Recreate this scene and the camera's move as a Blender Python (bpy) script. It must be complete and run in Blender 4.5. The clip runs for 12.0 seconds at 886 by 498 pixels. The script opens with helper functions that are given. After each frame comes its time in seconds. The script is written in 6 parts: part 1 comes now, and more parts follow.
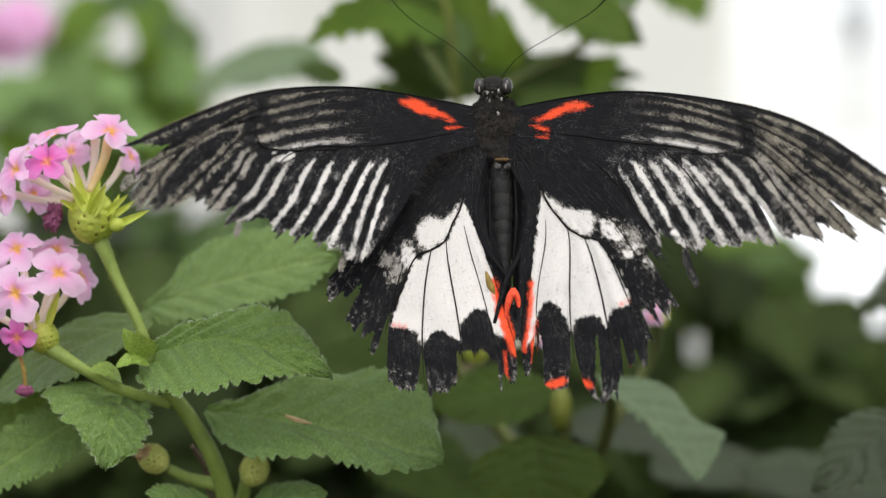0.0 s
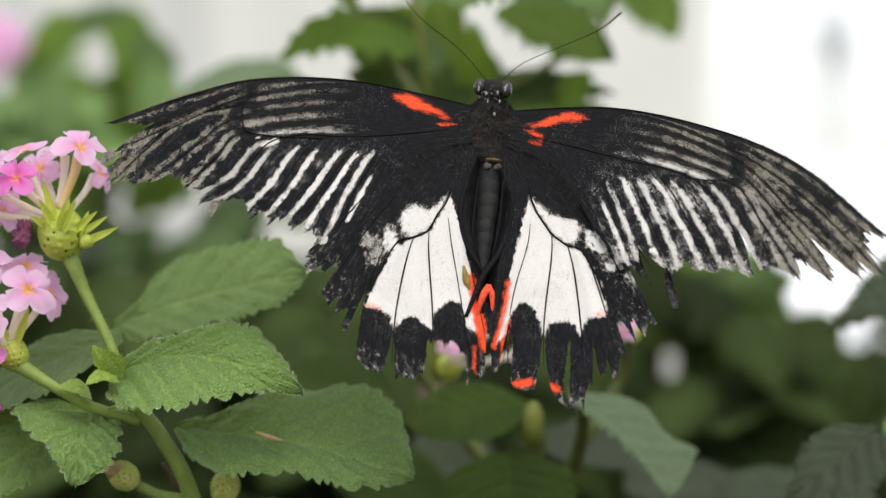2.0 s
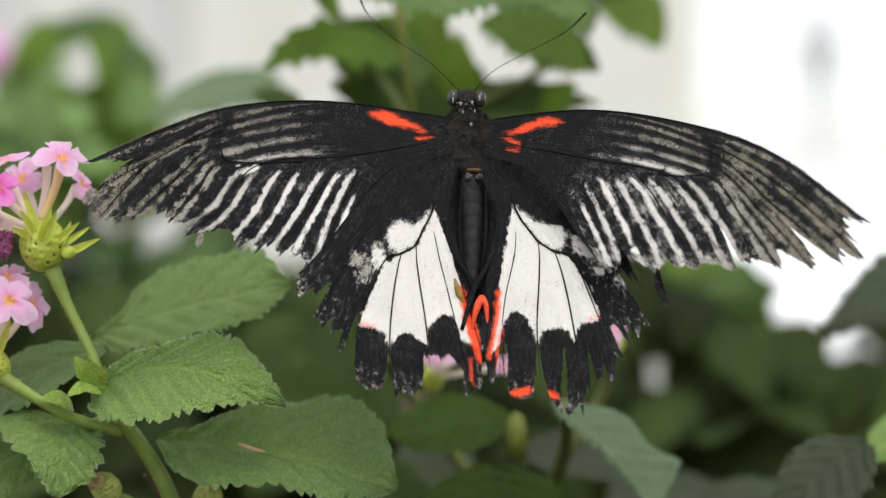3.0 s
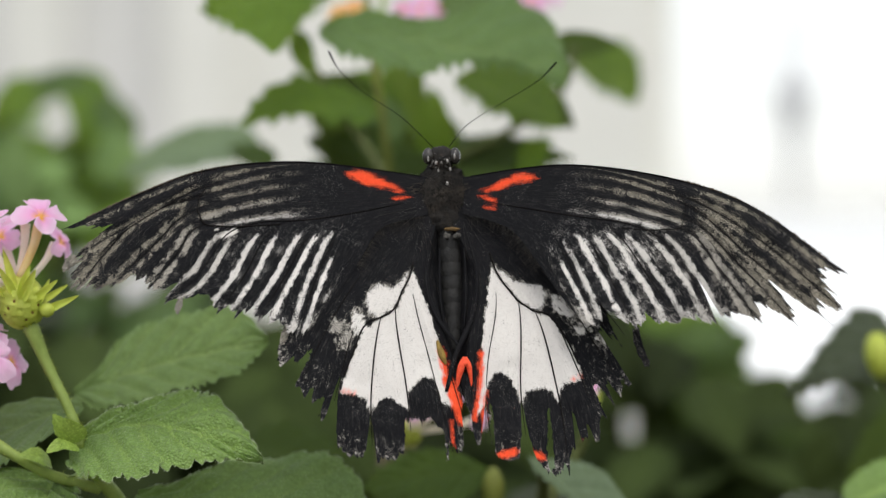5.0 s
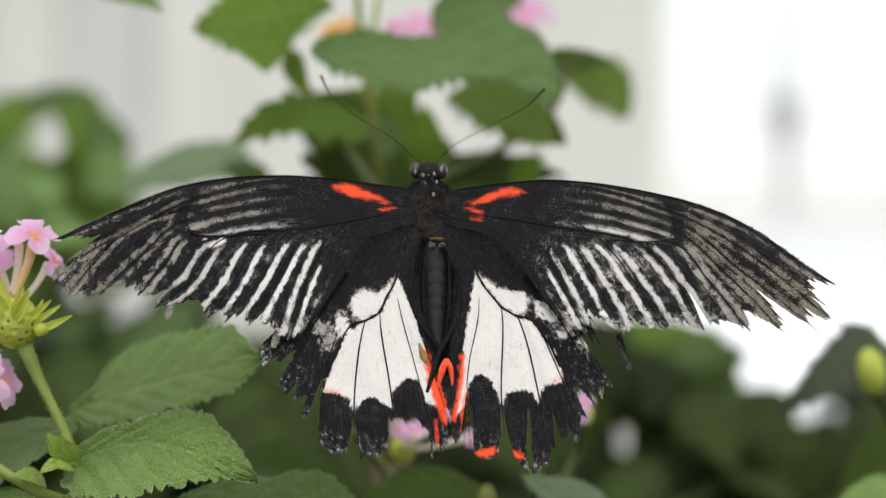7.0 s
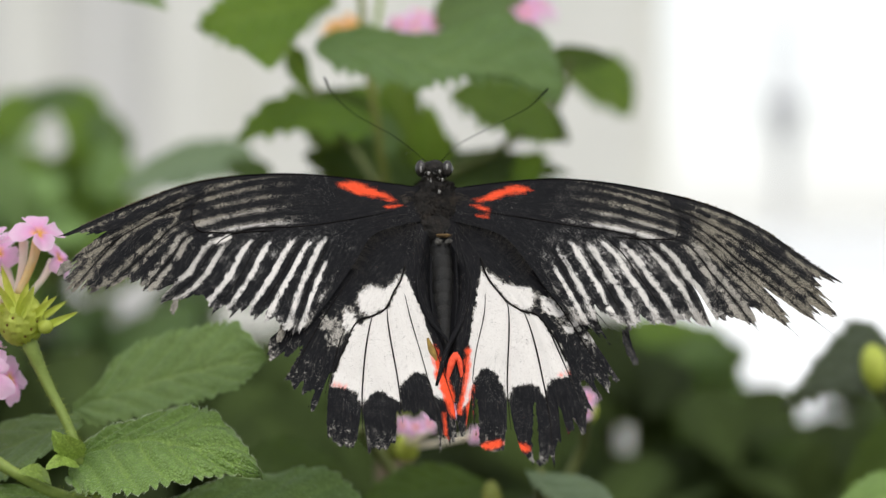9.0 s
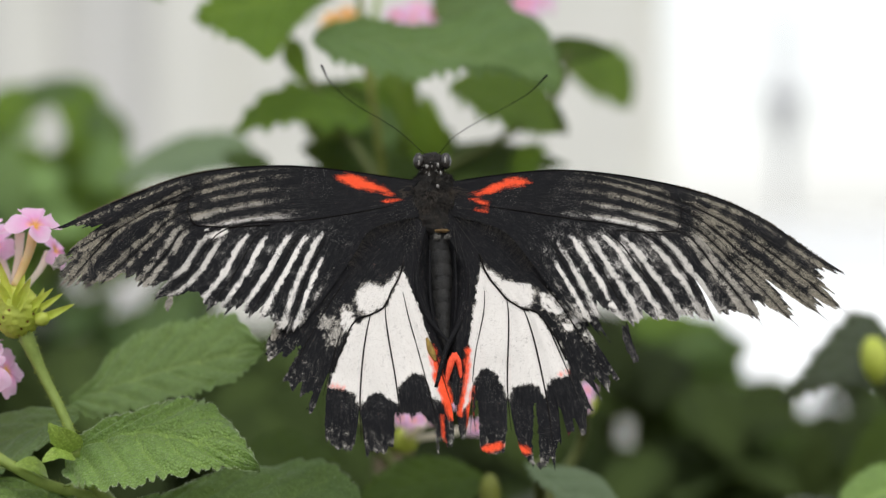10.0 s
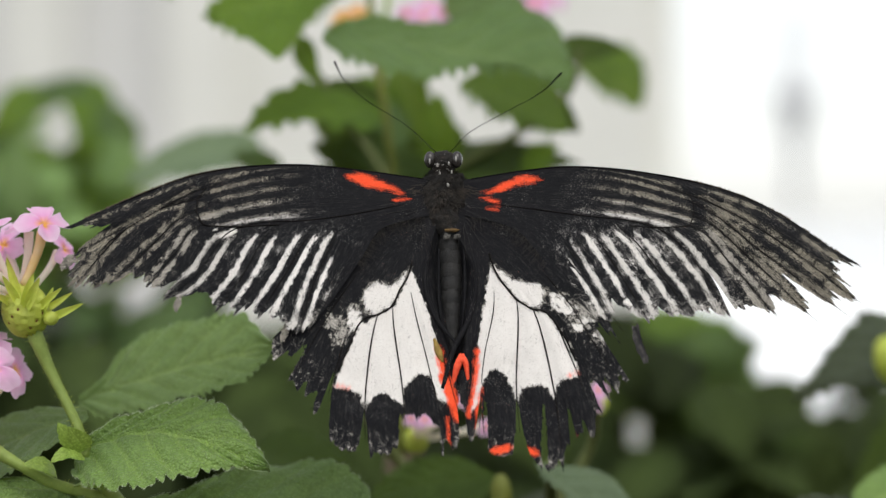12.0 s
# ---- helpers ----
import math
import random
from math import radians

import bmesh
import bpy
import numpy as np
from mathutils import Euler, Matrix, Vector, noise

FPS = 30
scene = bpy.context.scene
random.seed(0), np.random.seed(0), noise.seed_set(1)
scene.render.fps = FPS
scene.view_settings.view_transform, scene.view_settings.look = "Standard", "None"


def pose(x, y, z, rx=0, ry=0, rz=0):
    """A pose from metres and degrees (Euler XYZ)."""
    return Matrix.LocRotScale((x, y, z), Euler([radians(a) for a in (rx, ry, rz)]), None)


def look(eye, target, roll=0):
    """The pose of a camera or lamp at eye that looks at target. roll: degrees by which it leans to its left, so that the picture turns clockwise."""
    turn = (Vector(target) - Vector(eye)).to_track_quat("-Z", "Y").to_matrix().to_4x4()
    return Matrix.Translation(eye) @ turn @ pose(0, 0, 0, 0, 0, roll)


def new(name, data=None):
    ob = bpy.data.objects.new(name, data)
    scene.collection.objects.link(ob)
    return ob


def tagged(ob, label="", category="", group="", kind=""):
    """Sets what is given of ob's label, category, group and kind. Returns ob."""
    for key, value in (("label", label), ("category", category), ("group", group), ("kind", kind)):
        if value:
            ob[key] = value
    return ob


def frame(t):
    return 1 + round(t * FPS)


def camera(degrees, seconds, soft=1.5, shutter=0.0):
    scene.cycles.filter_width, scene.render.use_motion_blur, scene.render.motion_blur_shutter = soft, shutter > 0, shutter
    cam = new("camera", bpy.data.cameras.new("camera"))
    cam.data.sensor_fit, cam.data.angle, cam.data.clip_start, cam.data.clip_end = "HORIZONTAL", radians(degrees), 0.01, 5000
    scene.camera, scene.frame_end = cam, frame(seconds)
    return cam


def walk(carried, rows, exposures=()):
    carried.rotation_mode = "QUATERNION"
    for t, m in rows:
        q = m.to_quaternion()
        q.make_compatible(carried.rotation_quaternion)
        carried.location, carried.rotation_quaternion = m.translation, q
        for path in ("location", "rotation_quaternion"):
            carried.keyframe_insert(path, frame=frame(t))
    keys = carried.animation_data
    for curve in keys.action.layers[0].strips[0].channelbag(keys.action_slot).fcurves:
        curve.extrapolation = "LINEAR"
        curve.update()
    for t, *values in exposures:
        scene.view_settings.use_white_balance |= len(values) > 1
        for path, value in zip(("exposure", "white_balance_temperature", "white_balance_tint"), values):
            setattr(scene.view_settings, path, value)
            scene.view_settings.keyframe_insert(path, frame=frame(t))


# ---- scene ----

cam = camera(18, 12.0, soft=1.35)
cam.data.dof.use_dof = True
cam.data.dof.focus_distance = 0.451
cam.data.dof.aperture_fstop = 11.0

CAMERA_ROWS = [
    (0, pose(-0.00156, -0.45843, 0.99891, 88.29, -0.54, 1.3)),
    (0.5, pose(-0.0015, -0.4587, 0.99805, 88.4, -0.66, 1.28)),
    (1, pose(-0.00106, -0.45776, 0.99805, 88.46, -0.52, 1.17)),
    (1.5, pose(-0.00025, -0.45722, 0.99838, 88.56, -0.58, 1.05)),
    (2, pose(0.0002, -0.45773, 0.99807, 88.72, -0.41, 0.91)),
    (2.5, pose(0.00034, -0.45721, 0.99851, 88.75, -0.55, 0.78)),
    (3, pose(0.00073, -0.45674, 0.9988, 88.86, -0.44, 0.63)),
    (5, pose(0.00048, -0.45927, 1.00008, 89.87, -0.32, 0.12)),
    (5.5, pose(0.00084, -0.45843, 1.00081, 89.94, -0.22, 0.03)),
    (6, pose(0.00092, -0.45935, 1.00071, 90.05, -0.33, -0.06)),
    (6.5, pose(0.00026, -0.45951, 1.00106, 90.13, -0.11, -0.15)),
    (7, pose(0.00027, -0.46028, 1.00122, 90.11, -0.12, -0.05)),
    (9, pose(-0.00083, -0.46039, 1.00045, 90.13, -0.05, -0.09)),
    (9.5, pose(-0.00035, -0.45951, 1.00007, 90.07, 0.02, -0.07)),
    (10, pose(-0.00032, -0.45843, 0.99977, 90.04, 0.02, -0.07)),
    (10.5, pose(0, -0.45775, 1, 90, 0, 0)),
    (11, pose(-0.00038, -0.4557, 0.99946, 90.04, 0.17, 0.01)),
    (11.5, pose(-0.00049, -0.45541, 1.0004, 89.95, 0.1, 0.08)),
    (12, pose(-0.00042, -0.45612, 0.99976, 90.02, 0.02, 0.14)),
]
walk(cam, CAMERA_ROWS, exposures=((0, 0.81), (3, 0.75), (5, 0.64), (12, 0.59)))

# ---- light: bright overcast day in a glasshouse ----
world = bpy.data.worlds.new("overcast_sky")
scene.world = world
world.use_nodes = True
wn, wl = world.node_tree.nodes, world.node_tree.links
sky = wn.new("ShaderNodeTexSky")
sky.sky_type = "NISHITA"
sky.sun_disc = False
sky.sun_elevation = radians(55)
sky.sun_rotation = radians(200)
grey = wn.new("ShaderNodeHueSaturation")
grey.inputs["Saturation"].default_value = 0.22
wl.new(sky.outputs["Color"], grey.inputs["Color"])
wl.new(grey.outputs["Color"], wn["Background"].inputs["Color"])
wn["Background"].inputs["Strength"].default_value = 0.13

sun_data = bpy.data.lights.new("sun", "SUN")
sun_data.energy = 1.3
sun_data.angle = radians(40)
sun_data.color = (1.0, 0.97, 0.92)
sun = new("sun", sun_data)
sun.matrix_world = look((0.6, -1.2, 3.0), (0, 0, 1.0))


# ---- materials ----
def mat(name):
    m = bpy.data.materials.new(name)
    m.use_nodes = True
    return m, m.node_tree.nodes, m.node_tree.links, m.node_tree.nodes["Principled BSDF"]


def noise_node(n, l, scale, detail=4.0, rough=0.6, coords="Object"):
    c = n.new("ShaderNodeTexCoord")
    t = n.new("ShaderNodeTexNoise")
    t.inputs["Scale"].default_value = scale
    t.inputs["Detail"].default_value = detail
    t.inputs["Roughness"].default_value = rough
    l.new(c.outputs[coords], t.inputs["Vector"])
    return t.outputs["Fac"]


def ramp(n, l, fac, stops):
    r = n.new("ShaderNodeValToRGB")
    while len(r.color_ramp.elements) < len(stops):
        r.color_ramp.elements.new(0.5)
    for e, (p, c) in zip(r.color_ramp.elements, stops):
        e.position, e.color = p, (*c, 1)
    l.new(fac, r.inputs["Fac"])
    return r.outputs["Color"]


def maths(n, l, op, a, b=0.5, clamp=False):
    m = n.new("ShaderNodeMath")
    m.operation, m.use_clamp = op, clamp
    for s, v in zip(m.inputs, (a, b)):
        if isinstance(v, (int, float)):
            s.default_value = v
        else:
            l.new(v, s)
    return m.outputs[0]


def mix(n, l, fac, a, b, blend="MIX"):
    m = n.new("ShaderNodeMix")
    m.data_type, m.blend_type = "RGBA", blend
    for s, v in ((m.inputs[0], fac), (m.inputs[6], a), (m.inputs[7], b)):
        if isinstance(v, (int, float)):
            s.default_value = v
        elif isinstance(v, tuple):
            s.default_value = (*v, 1)
        else:
            l.new(v, s)
    return m.outputs[2]


def bump(n, l, bsdf, height, strength, distance):
    b = n.new("ShaderNodeBump")
    b.inputs["Strength"].default_value = strength
    b.inputs["Distance"].default_value = distance
    l.new(height, b.inputs["Height"])
    l.new(b.outputs["Normal"], bsdf.inputs["Normal"])


def attribute(n, name):
    a = n.new("ShaderNodeAttribute")
    a.attribute_name = name
    return a


def leaf_material(name, dark, light, vein, rough=0.5, through_light=0.25, island=False, gloss=0.5, relief=0.9, sheen=0.13):
    m, n, l, b = mat(name)
    b.inputs["Specular IOR Level"].default_value = gloss
    broad = noise_node(n, l, 60, 3)
    fine = noise_node(n, l, 1400, 3, 0.7)
    base = ramp(n, l, broad, [(0.3, dark), (0.7, light)])
    base = mix(n, l, 0.35, base, ramp(n, l, fine, [(0.3, tuple(c * 0.6 for c in dark)), (0.7, tuple(min(1, c * 1.4) for c in light))]))
    a = attribute(n, "pattern")
    sep = n.new("ShaderNodeSeparateColor")
    l.new(a.outputs["Color"], sep.inputs["Color"])
    base = mix(n, l, sep.outputs[0], base, vein)
    info = n.new("ShaderNodeNewGeometry" if island else "ShaderNodeObjectInfo")
    chance = info.outputs["Random Per Island" if island else "Random"]
    shade = n.new("ShaderNodeHueSaturation")
    l.new(base, shade.inputs["Color"])
    l.new(maths(n, l, "MULTIPLY_ADD", chance, 1.6 if island else 0.4), shade.inputs["Value"])
    shade.inputs["Value"].links[0].from_node.inputs[2].default_value = 0.35 if island else 0.8
    base = shade.outputs["Color"]
    l.new(base, b.inputs["Base Color"])
    b.inputs["Roughness"].default_value = rough
    b.inputs["Sheen Weight"].default_value = sheen
    b.inputs["Sheen Roughness"].default_value = 0.45
    b.inputs["Sheen Tint"].default_value = (0.82, 0.95, 0.80, 1)
    pebble = n.new("ShaderNodeTexVoronoi")
    pebble.inputs["Scale"].default_value = 2300
    c = n.new("ShaderNodeTexCoord")
    l.new(c.outputs["Object"], pebble.inputs["Vector"])
    nap = ramp(n, l, pebble.outputs["Distance"], [(0.08, (1.45, 1.42, 1.5)), (0.55, (0.95, 0.98, 0.85))])
    base = mix(n, l, 1.0, base, nap, "MULTIPLY")
    l.new(base, b.inputs["Base Color"])
    bump(n, l, b, maths(n, l, "ADD", pebble.outputs["Distance"], maths(n, l, "MULTIPLY", fine, 0.5)), relief, 0.0003)
    t = n.new("ShaderNodeBsdfTranslucent")
    l.new(mix(n, l, 0.5, base, (0.34, 0.42, 0.05)), t.inputs["Color"])
    s = n.new("ShaderNodeMixShader")
    s.inputs[0].default_value = through_light
    l.new(b.outputs[0], s.inputs[1])
    l.new(t.outputs[0], s.inputs[2])
    l.new(s.outputs[0], n["Material Output"].inputs["Surface"])
    return m


def skin_material(name, stops, scale=300.0, rough=0.6, relief=0.3, distance=0.0003, through_light=0.0):
    m, n, l, b = mat(name)
    f = noise_node(n, l, scale, 5, 0.65)
    col = ramp(n, l, f, stops)
    l.new(col, b.inputs["Base Color"])
    b.inputs["Roughness"].default_value = rough
    bump(n, l, b, noise_node(n, l, scale * 4, 3), relief, distance)
    if through_light:
        t = n.new("ShaderNodeBsdfTranslucent")
        l.new(col, t.inputs["Color"])
        s = n.new("ShaderNodeMixShader")
        s.inputs[0].default_value = through_light
        l.new(b.outputs[0], s.inputs[1])
        l.new(t.outputs[0], s.inputs[2])
        l.new(s.outputs[0], n["Material Output"].inputs["Surface"])
    return m


def wing_material():
    """Black scales, rubbed pale streaks (R, whiter with B) and red patches (G)."""
    m, n, l, b = mat("wing_scales")
    a = attribute(n, "pattern")
    sep = n.new("ShaderNodeSeparateColor")
    l.new(a.outputs["Color"], sep.inputs["Color"])
    grain = noise_node(n, l, 5600, 3, 0.8)
    patch = noise_node(n, l, 520, 5, 0.7)
    # scratches that run along the veins
    way = n.new("ShaderNodeMapping")
    way.inputs["Scale"].default_value = (150.0, 17.0, 1.0)
    l.new(attribute(n, "along").outputs["Vector"], way.inputs["Vector"])
    hair = n.new("ShaderNodeTexNoise")
    hair.inputs["Scale"].default_value = 1.0
    hair.inputs["Detail"].default_value = 3.0
    hair.inputs["Roughness"].default_value = 0.65
    l.new(way.outputs["Vector"], hair.inputs["Vector"])
    scratch = hair.outputs["Fac"]
    rub = maths(n, l, "ADD", maths(n, l, "MULTIPLY", grain, 2.6), maths(n, l, "MULTIPLY", patch, 1.1))
    rub = maths(n, l, "ADD", rub, maths(n, l, "MULTIPLY", scratch, 1.1))
    soft = maths(n, l, "SUBTRACT", maths(n, l, "ADD", sep.outputs[0], rub), 2.40)
    light = maths(n, l, "MULTIPLY_ADD", maths(n, l, "SUBTRACT", soft, 0.5), 2.2, True)
    light.node.inputs[2].default_value = 0.5
    keep = maths(n, l, "MULTIPLY_ADD", sep.outputs[0], 2.6, True)
    keep.node.inputs[2].default_value = 0.10
    light = maths(n, l, "MULTIPLY", light, keep)
    redn = maths(n, l, "ADD", maths(n, l, "MULTIPLY", maths(n, l, "SUBTRACT", sep.outputs[1], 0.28), 2.2), maths(n, l, "MULTIPLY", maths(n, l, "SUBTRACT", rub, 2.4), 1.0), True)
    black = ramp(n, l, patch, [(0.3, (0.004, 0.004, 0.006)), (0.55, (0.006, 0.006, 0.008)), (0.72, (0.025, 0.025, 0.026))])
    black = mix(n, l, 0.5, black, ramp(n, l, grain, [(0.4, (0.002, 0.002, 0.003)), (0.72, (0.028, 0.028, 0.030))]))
    black = mix(n, l, 0.45, black, ramp(n, l, scratch, [(0.45, (0.003, 0.003, 0.004)), (0.60, (0.012, 0.0115, 0.011)), (0.74, (0.060, 0.056, 0.050))]))
    pale = mix(n, l, sep.outputs[2], ramp(n, l, grain, [(0.34, (0.03, 0.026, 0.019)), (0.50, (0.15, 0.133, 0.10)), (0.68, (0.46, 0.42, 0.34))]),
               ramp(n, l, grain, [(0.25, (0.56, 0.52, 0.48)), (0.6, (0.74, 0.71, 0.67))]))
    col = mix(n, l, light, black, pale)
    col = mix(n, l, redn, col, ramp(n, l, grain, [(0.3, (0.66, 0.035, 0.009)), (0.7, (0.96, 0.13, 0.045))]))
    # single stray pale scales
    speck = maths(n, l, "GREATER_THAN", noise_node(n, l, 6500, 1, 0.5), 0.68)
    speck = maths(n, l, "MULTIPLY", speck, maths(n, l, "GREATER_THAN", noise_node(n, l, 160, 3), 0.56))
    col = mix(n, l, maths(n, l, "MULTIPLY", speck, 0.32), col, (0.42, 0.40, 0.37))
    l.new(col, b.inputs["Base Color"])
    b.inputs["Roughness"].default_value = 0.75
    b.inputs["Specular IOR Level"].default_value = 0.12
    bump(n, l, b, rub, 0.35, 0.00008)
    return m


def floret_material(name, petal, petal_deep, throat):
    """Pink petals; R marks the throat, G the deeper pink round it."""
    m, n, l, b = mat(name)
    a = attribute(n, "pattern")
    sep = n.new("ShaderNodeSeparateColor")
    l.new(a.outputs["Color"], sep.inputs["Color"])
    f = noise_node(n, l, 500, 4)
    base = mix(n, l, sep.outputs[1], ramp(n, l, f, [(0.3, tuple(c * 0.9 for c in petal)), (0.7, petal)]), petal_deep)
    base = mix(n, l, sep.outputs[0], base, throat)
    l.new(base, b.inputs["Base Color"])
    b.inputs["Roughness"].default_value = 0.6
    bump(n, l, b, noise_node(n, l, 1800, 3), 0.3, 0.0002)
    t = n.new("ShaderNodeBsdfTranslucent")
    l.new(base, t.inputs["Color"])
    s = n.new("ShaderNodeMixShader")
    s.inputs[0].default_value = 0.5
    l.new(b.outputs[0], s.inputs[1])
    l.new(t.outputs[0], s.inputs[2])
    l.new(s.outputs[0], n["Material Output"].inputs["Surface"])
    return m


WING = wing_material()
VEIN = skin_material("wing_vein", [(0.3, (0.003, 0.003, 0.003)), (0.7, (0.011, 0.009, 0.008))], 900, 0.7)
VEIN.node_tree.nodes["Principled BSDF"].inputs["Specular IOR Level"].default_value = 0.08
BROWN_FUR = skin_material("brown_fur", [(0.35, (0.010, 0.008, 0.006)), (0.65, (0.055, 0.043, 0.032))], 500, 0.95)
FUR = skin_material("dark_fur", [(0.4, (0.006, 0.005, 0.004)), (0.6, (0.02, 0.016, 0.012)), (0.78, (0.10, 0.075, 0.055))], 900, 0.9, 0.8, 0.0006)
ABDOMEN = skin_material("abdomen_scales", [(0.35, (0.003, 0.003, 0.003)), (0.7, (0.014, 0.013, 0.011))], 700, 0.75, 0.6)
EYE = skin_material("eye_black", [(0.3, (0.015, 0.013, 0.012)), (0.7, (0.05, 0.045, 0.04))], 900, 0.25, 0.1)
FRINGE = skin_material("fringe_scales", [(0.3, (0.035, 0.026, 0.016)), (0.7, (0.17, 0.13, 0.08))], 2500, 0.85)
PALE = skin_material("pale_scales", [(0.3, (0.16, 0.15, 0.14)), (0.7, (0.45, 0.43, 0.40))], 2000, 0.8)
DULL = skin_material("dull_grey_scales", [(0.35, (0.02, 0.019, 0.017)), (0.7, (0.15, 0.14, 0.12))], 1800, 0.85)
OCHRE = skin_material("ochre_scales", [(0.3, (0.12, 0.07, 0.015)), (0.7, (0.38, 0.25, 0.05))], 1200, 0.8)
OCHRE_DIM = skin_material("waist_scales", [(0.3, (0.05, 0.028, 0.010)), (0.7, (0.20, 0.12, 0.035))], 1200, 0.9)
RED = skin_material("red_scales", [(0.3, (0.70, 0.045, 0.012)), (0.7, (0.94, 0.12, 0.045))], 1500, 0.8)
LEAF = leaf_material("lantana_leaf", (0.090, 0.162, 0.031), (0.158, 0.250, 0.060), (0.24, 0.35, 0.09), 0.36)
LEAF_PALE = leaf_material("pale_leaf", (0.12, 0.21, 0.06), (0.19, 0.30, 0.09), (0.22, 0.34, 0.12))
# Much darker leaf copy: the shade inside the thicket is put into the colour.
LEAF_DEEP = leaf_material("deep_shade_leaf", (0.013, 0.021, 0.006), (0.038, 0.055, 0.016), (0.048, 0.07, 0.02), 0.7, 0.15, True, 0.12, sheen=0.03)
LEAF_GREY = leaf_material("greyish_leaf", (0.085, 0.13, 0.07), (0.13, 0.18, 0.10), (0.17, 0.23, 0.13))
LEAF_MID = leaf_material("dull_leaf", (0.065, 0.128, 0.036), (0.11, 0.178, 0.056), (0.15, 0.25, 0.08), 0.5, 0.42)
# Darkened copy of the lantana leaf: shade is put into the colour.
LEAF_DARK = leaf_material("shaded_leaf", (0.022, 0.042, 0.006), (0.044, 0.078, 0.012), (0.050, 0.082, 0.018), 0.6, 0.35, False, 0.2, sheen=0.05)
LEAF_COOL = leaf_material("cool_leaf", (0.104, 0.178, 0.046), (0.166, 0.258, 0.074), (0.24, 0.34, 0.11), 0.5)
LEAF_YOUNG = leaf_material("young_leaf", (0.22, 0.34, 0.045), (0.34, 0.46, 0.10), (0.34, 0.44, 0.10), 0.5, 0.35, relief=0.15)
LEAF_HAZE = leaf_material("soft_leaf", (0.082, 0.155, 0.040), (0.132, 0.220, 0.066), (0.20, 0.29, 0.10), 0.45, 0.35, sheen=0.08)
# Yellower leaf copy: backlight is put into its colour, with more through_light.
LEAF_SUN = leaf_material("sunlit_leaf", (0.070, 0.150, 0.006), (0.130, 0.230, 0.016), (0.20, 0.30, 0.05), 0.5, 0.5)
# Greyish leaf copy made far darker: dim light is put into the colour.
LEAF_DUSK = leaf_material("dim_grey_leaf", (0.020, 0.028, 0.014), (0.038, 0.052, 0.026), (0.042, 0.055, 0.030), 0.55, 0.2, sheen=0.06)
STEM = skin_material("green_stem", [(0.3, (0.20, 0.28, 0.05)), (0.7, (0.33, 0.43, 0.10))], 250, 0.55, through_light=0.15)
BRACT = skin_material("green_bract", [(0.3, (0.52, 0.60, 0.07)), (0.7, (0.68, 0.76, 0.16))], 350, 0.5, through_light=0.3)
HAIR = skin_material("pale_hair", [(0.3, (0.42, 0.50, 0.30)), (0.7, (0.58, 0.64, 0.44))], 900, 0.5, through_light=0.3)
# Darker copy of green_stem for plants behind: dimness is put into the colour.
STEM_DIM = skin_material("dim_stem", [(0.3, (0.07, 0.09, 0.02)), (0.7, (0.13, 0.15, 0.04))], 250, 0.7)
HEAD = skin_material("spent_head", [(0.3, (0.48, 0.52, 0.11)), (0.7, (0.66, 0.68, 0.21))], 500, 0.6)
BUD_DIM = skin_material("olive_bud", [(0.3, (0.11, 0.135, 0.014)), (0.7, (0.18, 0.20, 0.03))], 500, 0.6)
SHRED = skin_material("dry_shred", [(0.3, (0.45, 0.28, 0.12)), (0.7, (0.68, 0.50, 0.28))], 600, 0.8)
TWIG = skin_material("brown_twig", [(0.3, (0.05, 0.035, 0.022)), (0.7, (0.14, 0.10, 0.06))], 400, 0.85, 0.7)
PETAL = floret_material("pink_petal", (0.97, 0.72, 0.92), (0.93, 0.38, 0.74), (0.97, 0.56, 0.12))
PETAL_GOLD = floret_material("golden_petal", (0.96, 0.62, 0.30), (0.95, 0.52, 0.14), (0.97, 0.45, 0.06))
PETAL_DEEP = floret_material("magenta_petal", (0.91, 0.32, 0.74), (0.86, 0.10, 0.52), (0.95, 0.40, 0.22))
PETAL_DRY = skin_material("withered_petal", [(0.3, (0.14, 0.03, 0.07)), (0.7, (0.32, 0.09, 0.18))], 800, 0.8, 0.6)
TUBE = skin_material("cream_tube", [(0.3, (0.97, 0.91, 0.76)), (0.7, (0.98, 0.95, 0.86))], 300, 0.5, through_light=0.5)
TUBE_YELLOW = skin_material("yellow_tube", [(0.3, (0.92, 0.72, 0.30)), (0.7, (0.95, 0.82, 0.52))], 300, 0.5, through_light=0.4)
SILL_PAINT = skin_material("white_gloss_paint", [(0.3, (0.90, 0.92, 0.93)), (0.7, (0.95, 0.96, 0.965))], 6, 0.6, 0.1)
WALL = skin_material("white_render_wall", [(0.3, (0.67, 0.665, 0.61)), (0.7, (0.75, 0.745, 0.685))], 6, 0.9, 0.2)
WALL_GREY = skin_material("grey_render_wall", [(0.3, (0.60, 0.595, 0.57)), (0.7, (0.68, 0.675, 0.65))], 6, 0.9, 0.2)
SOIL = skin_material("dark_soil", [(0.3, (0.025, 0.018, 0.012)), (0.7, (0.08, 0.06, 0.04))], 30, 0.95, 0.9, 0.01)
METAL = skin_material("grey_metal", [(0.3, (0.60, 0.61, 0.62)), (0.7, (0.68, 0.69, 0.70))], 20, 0.5)


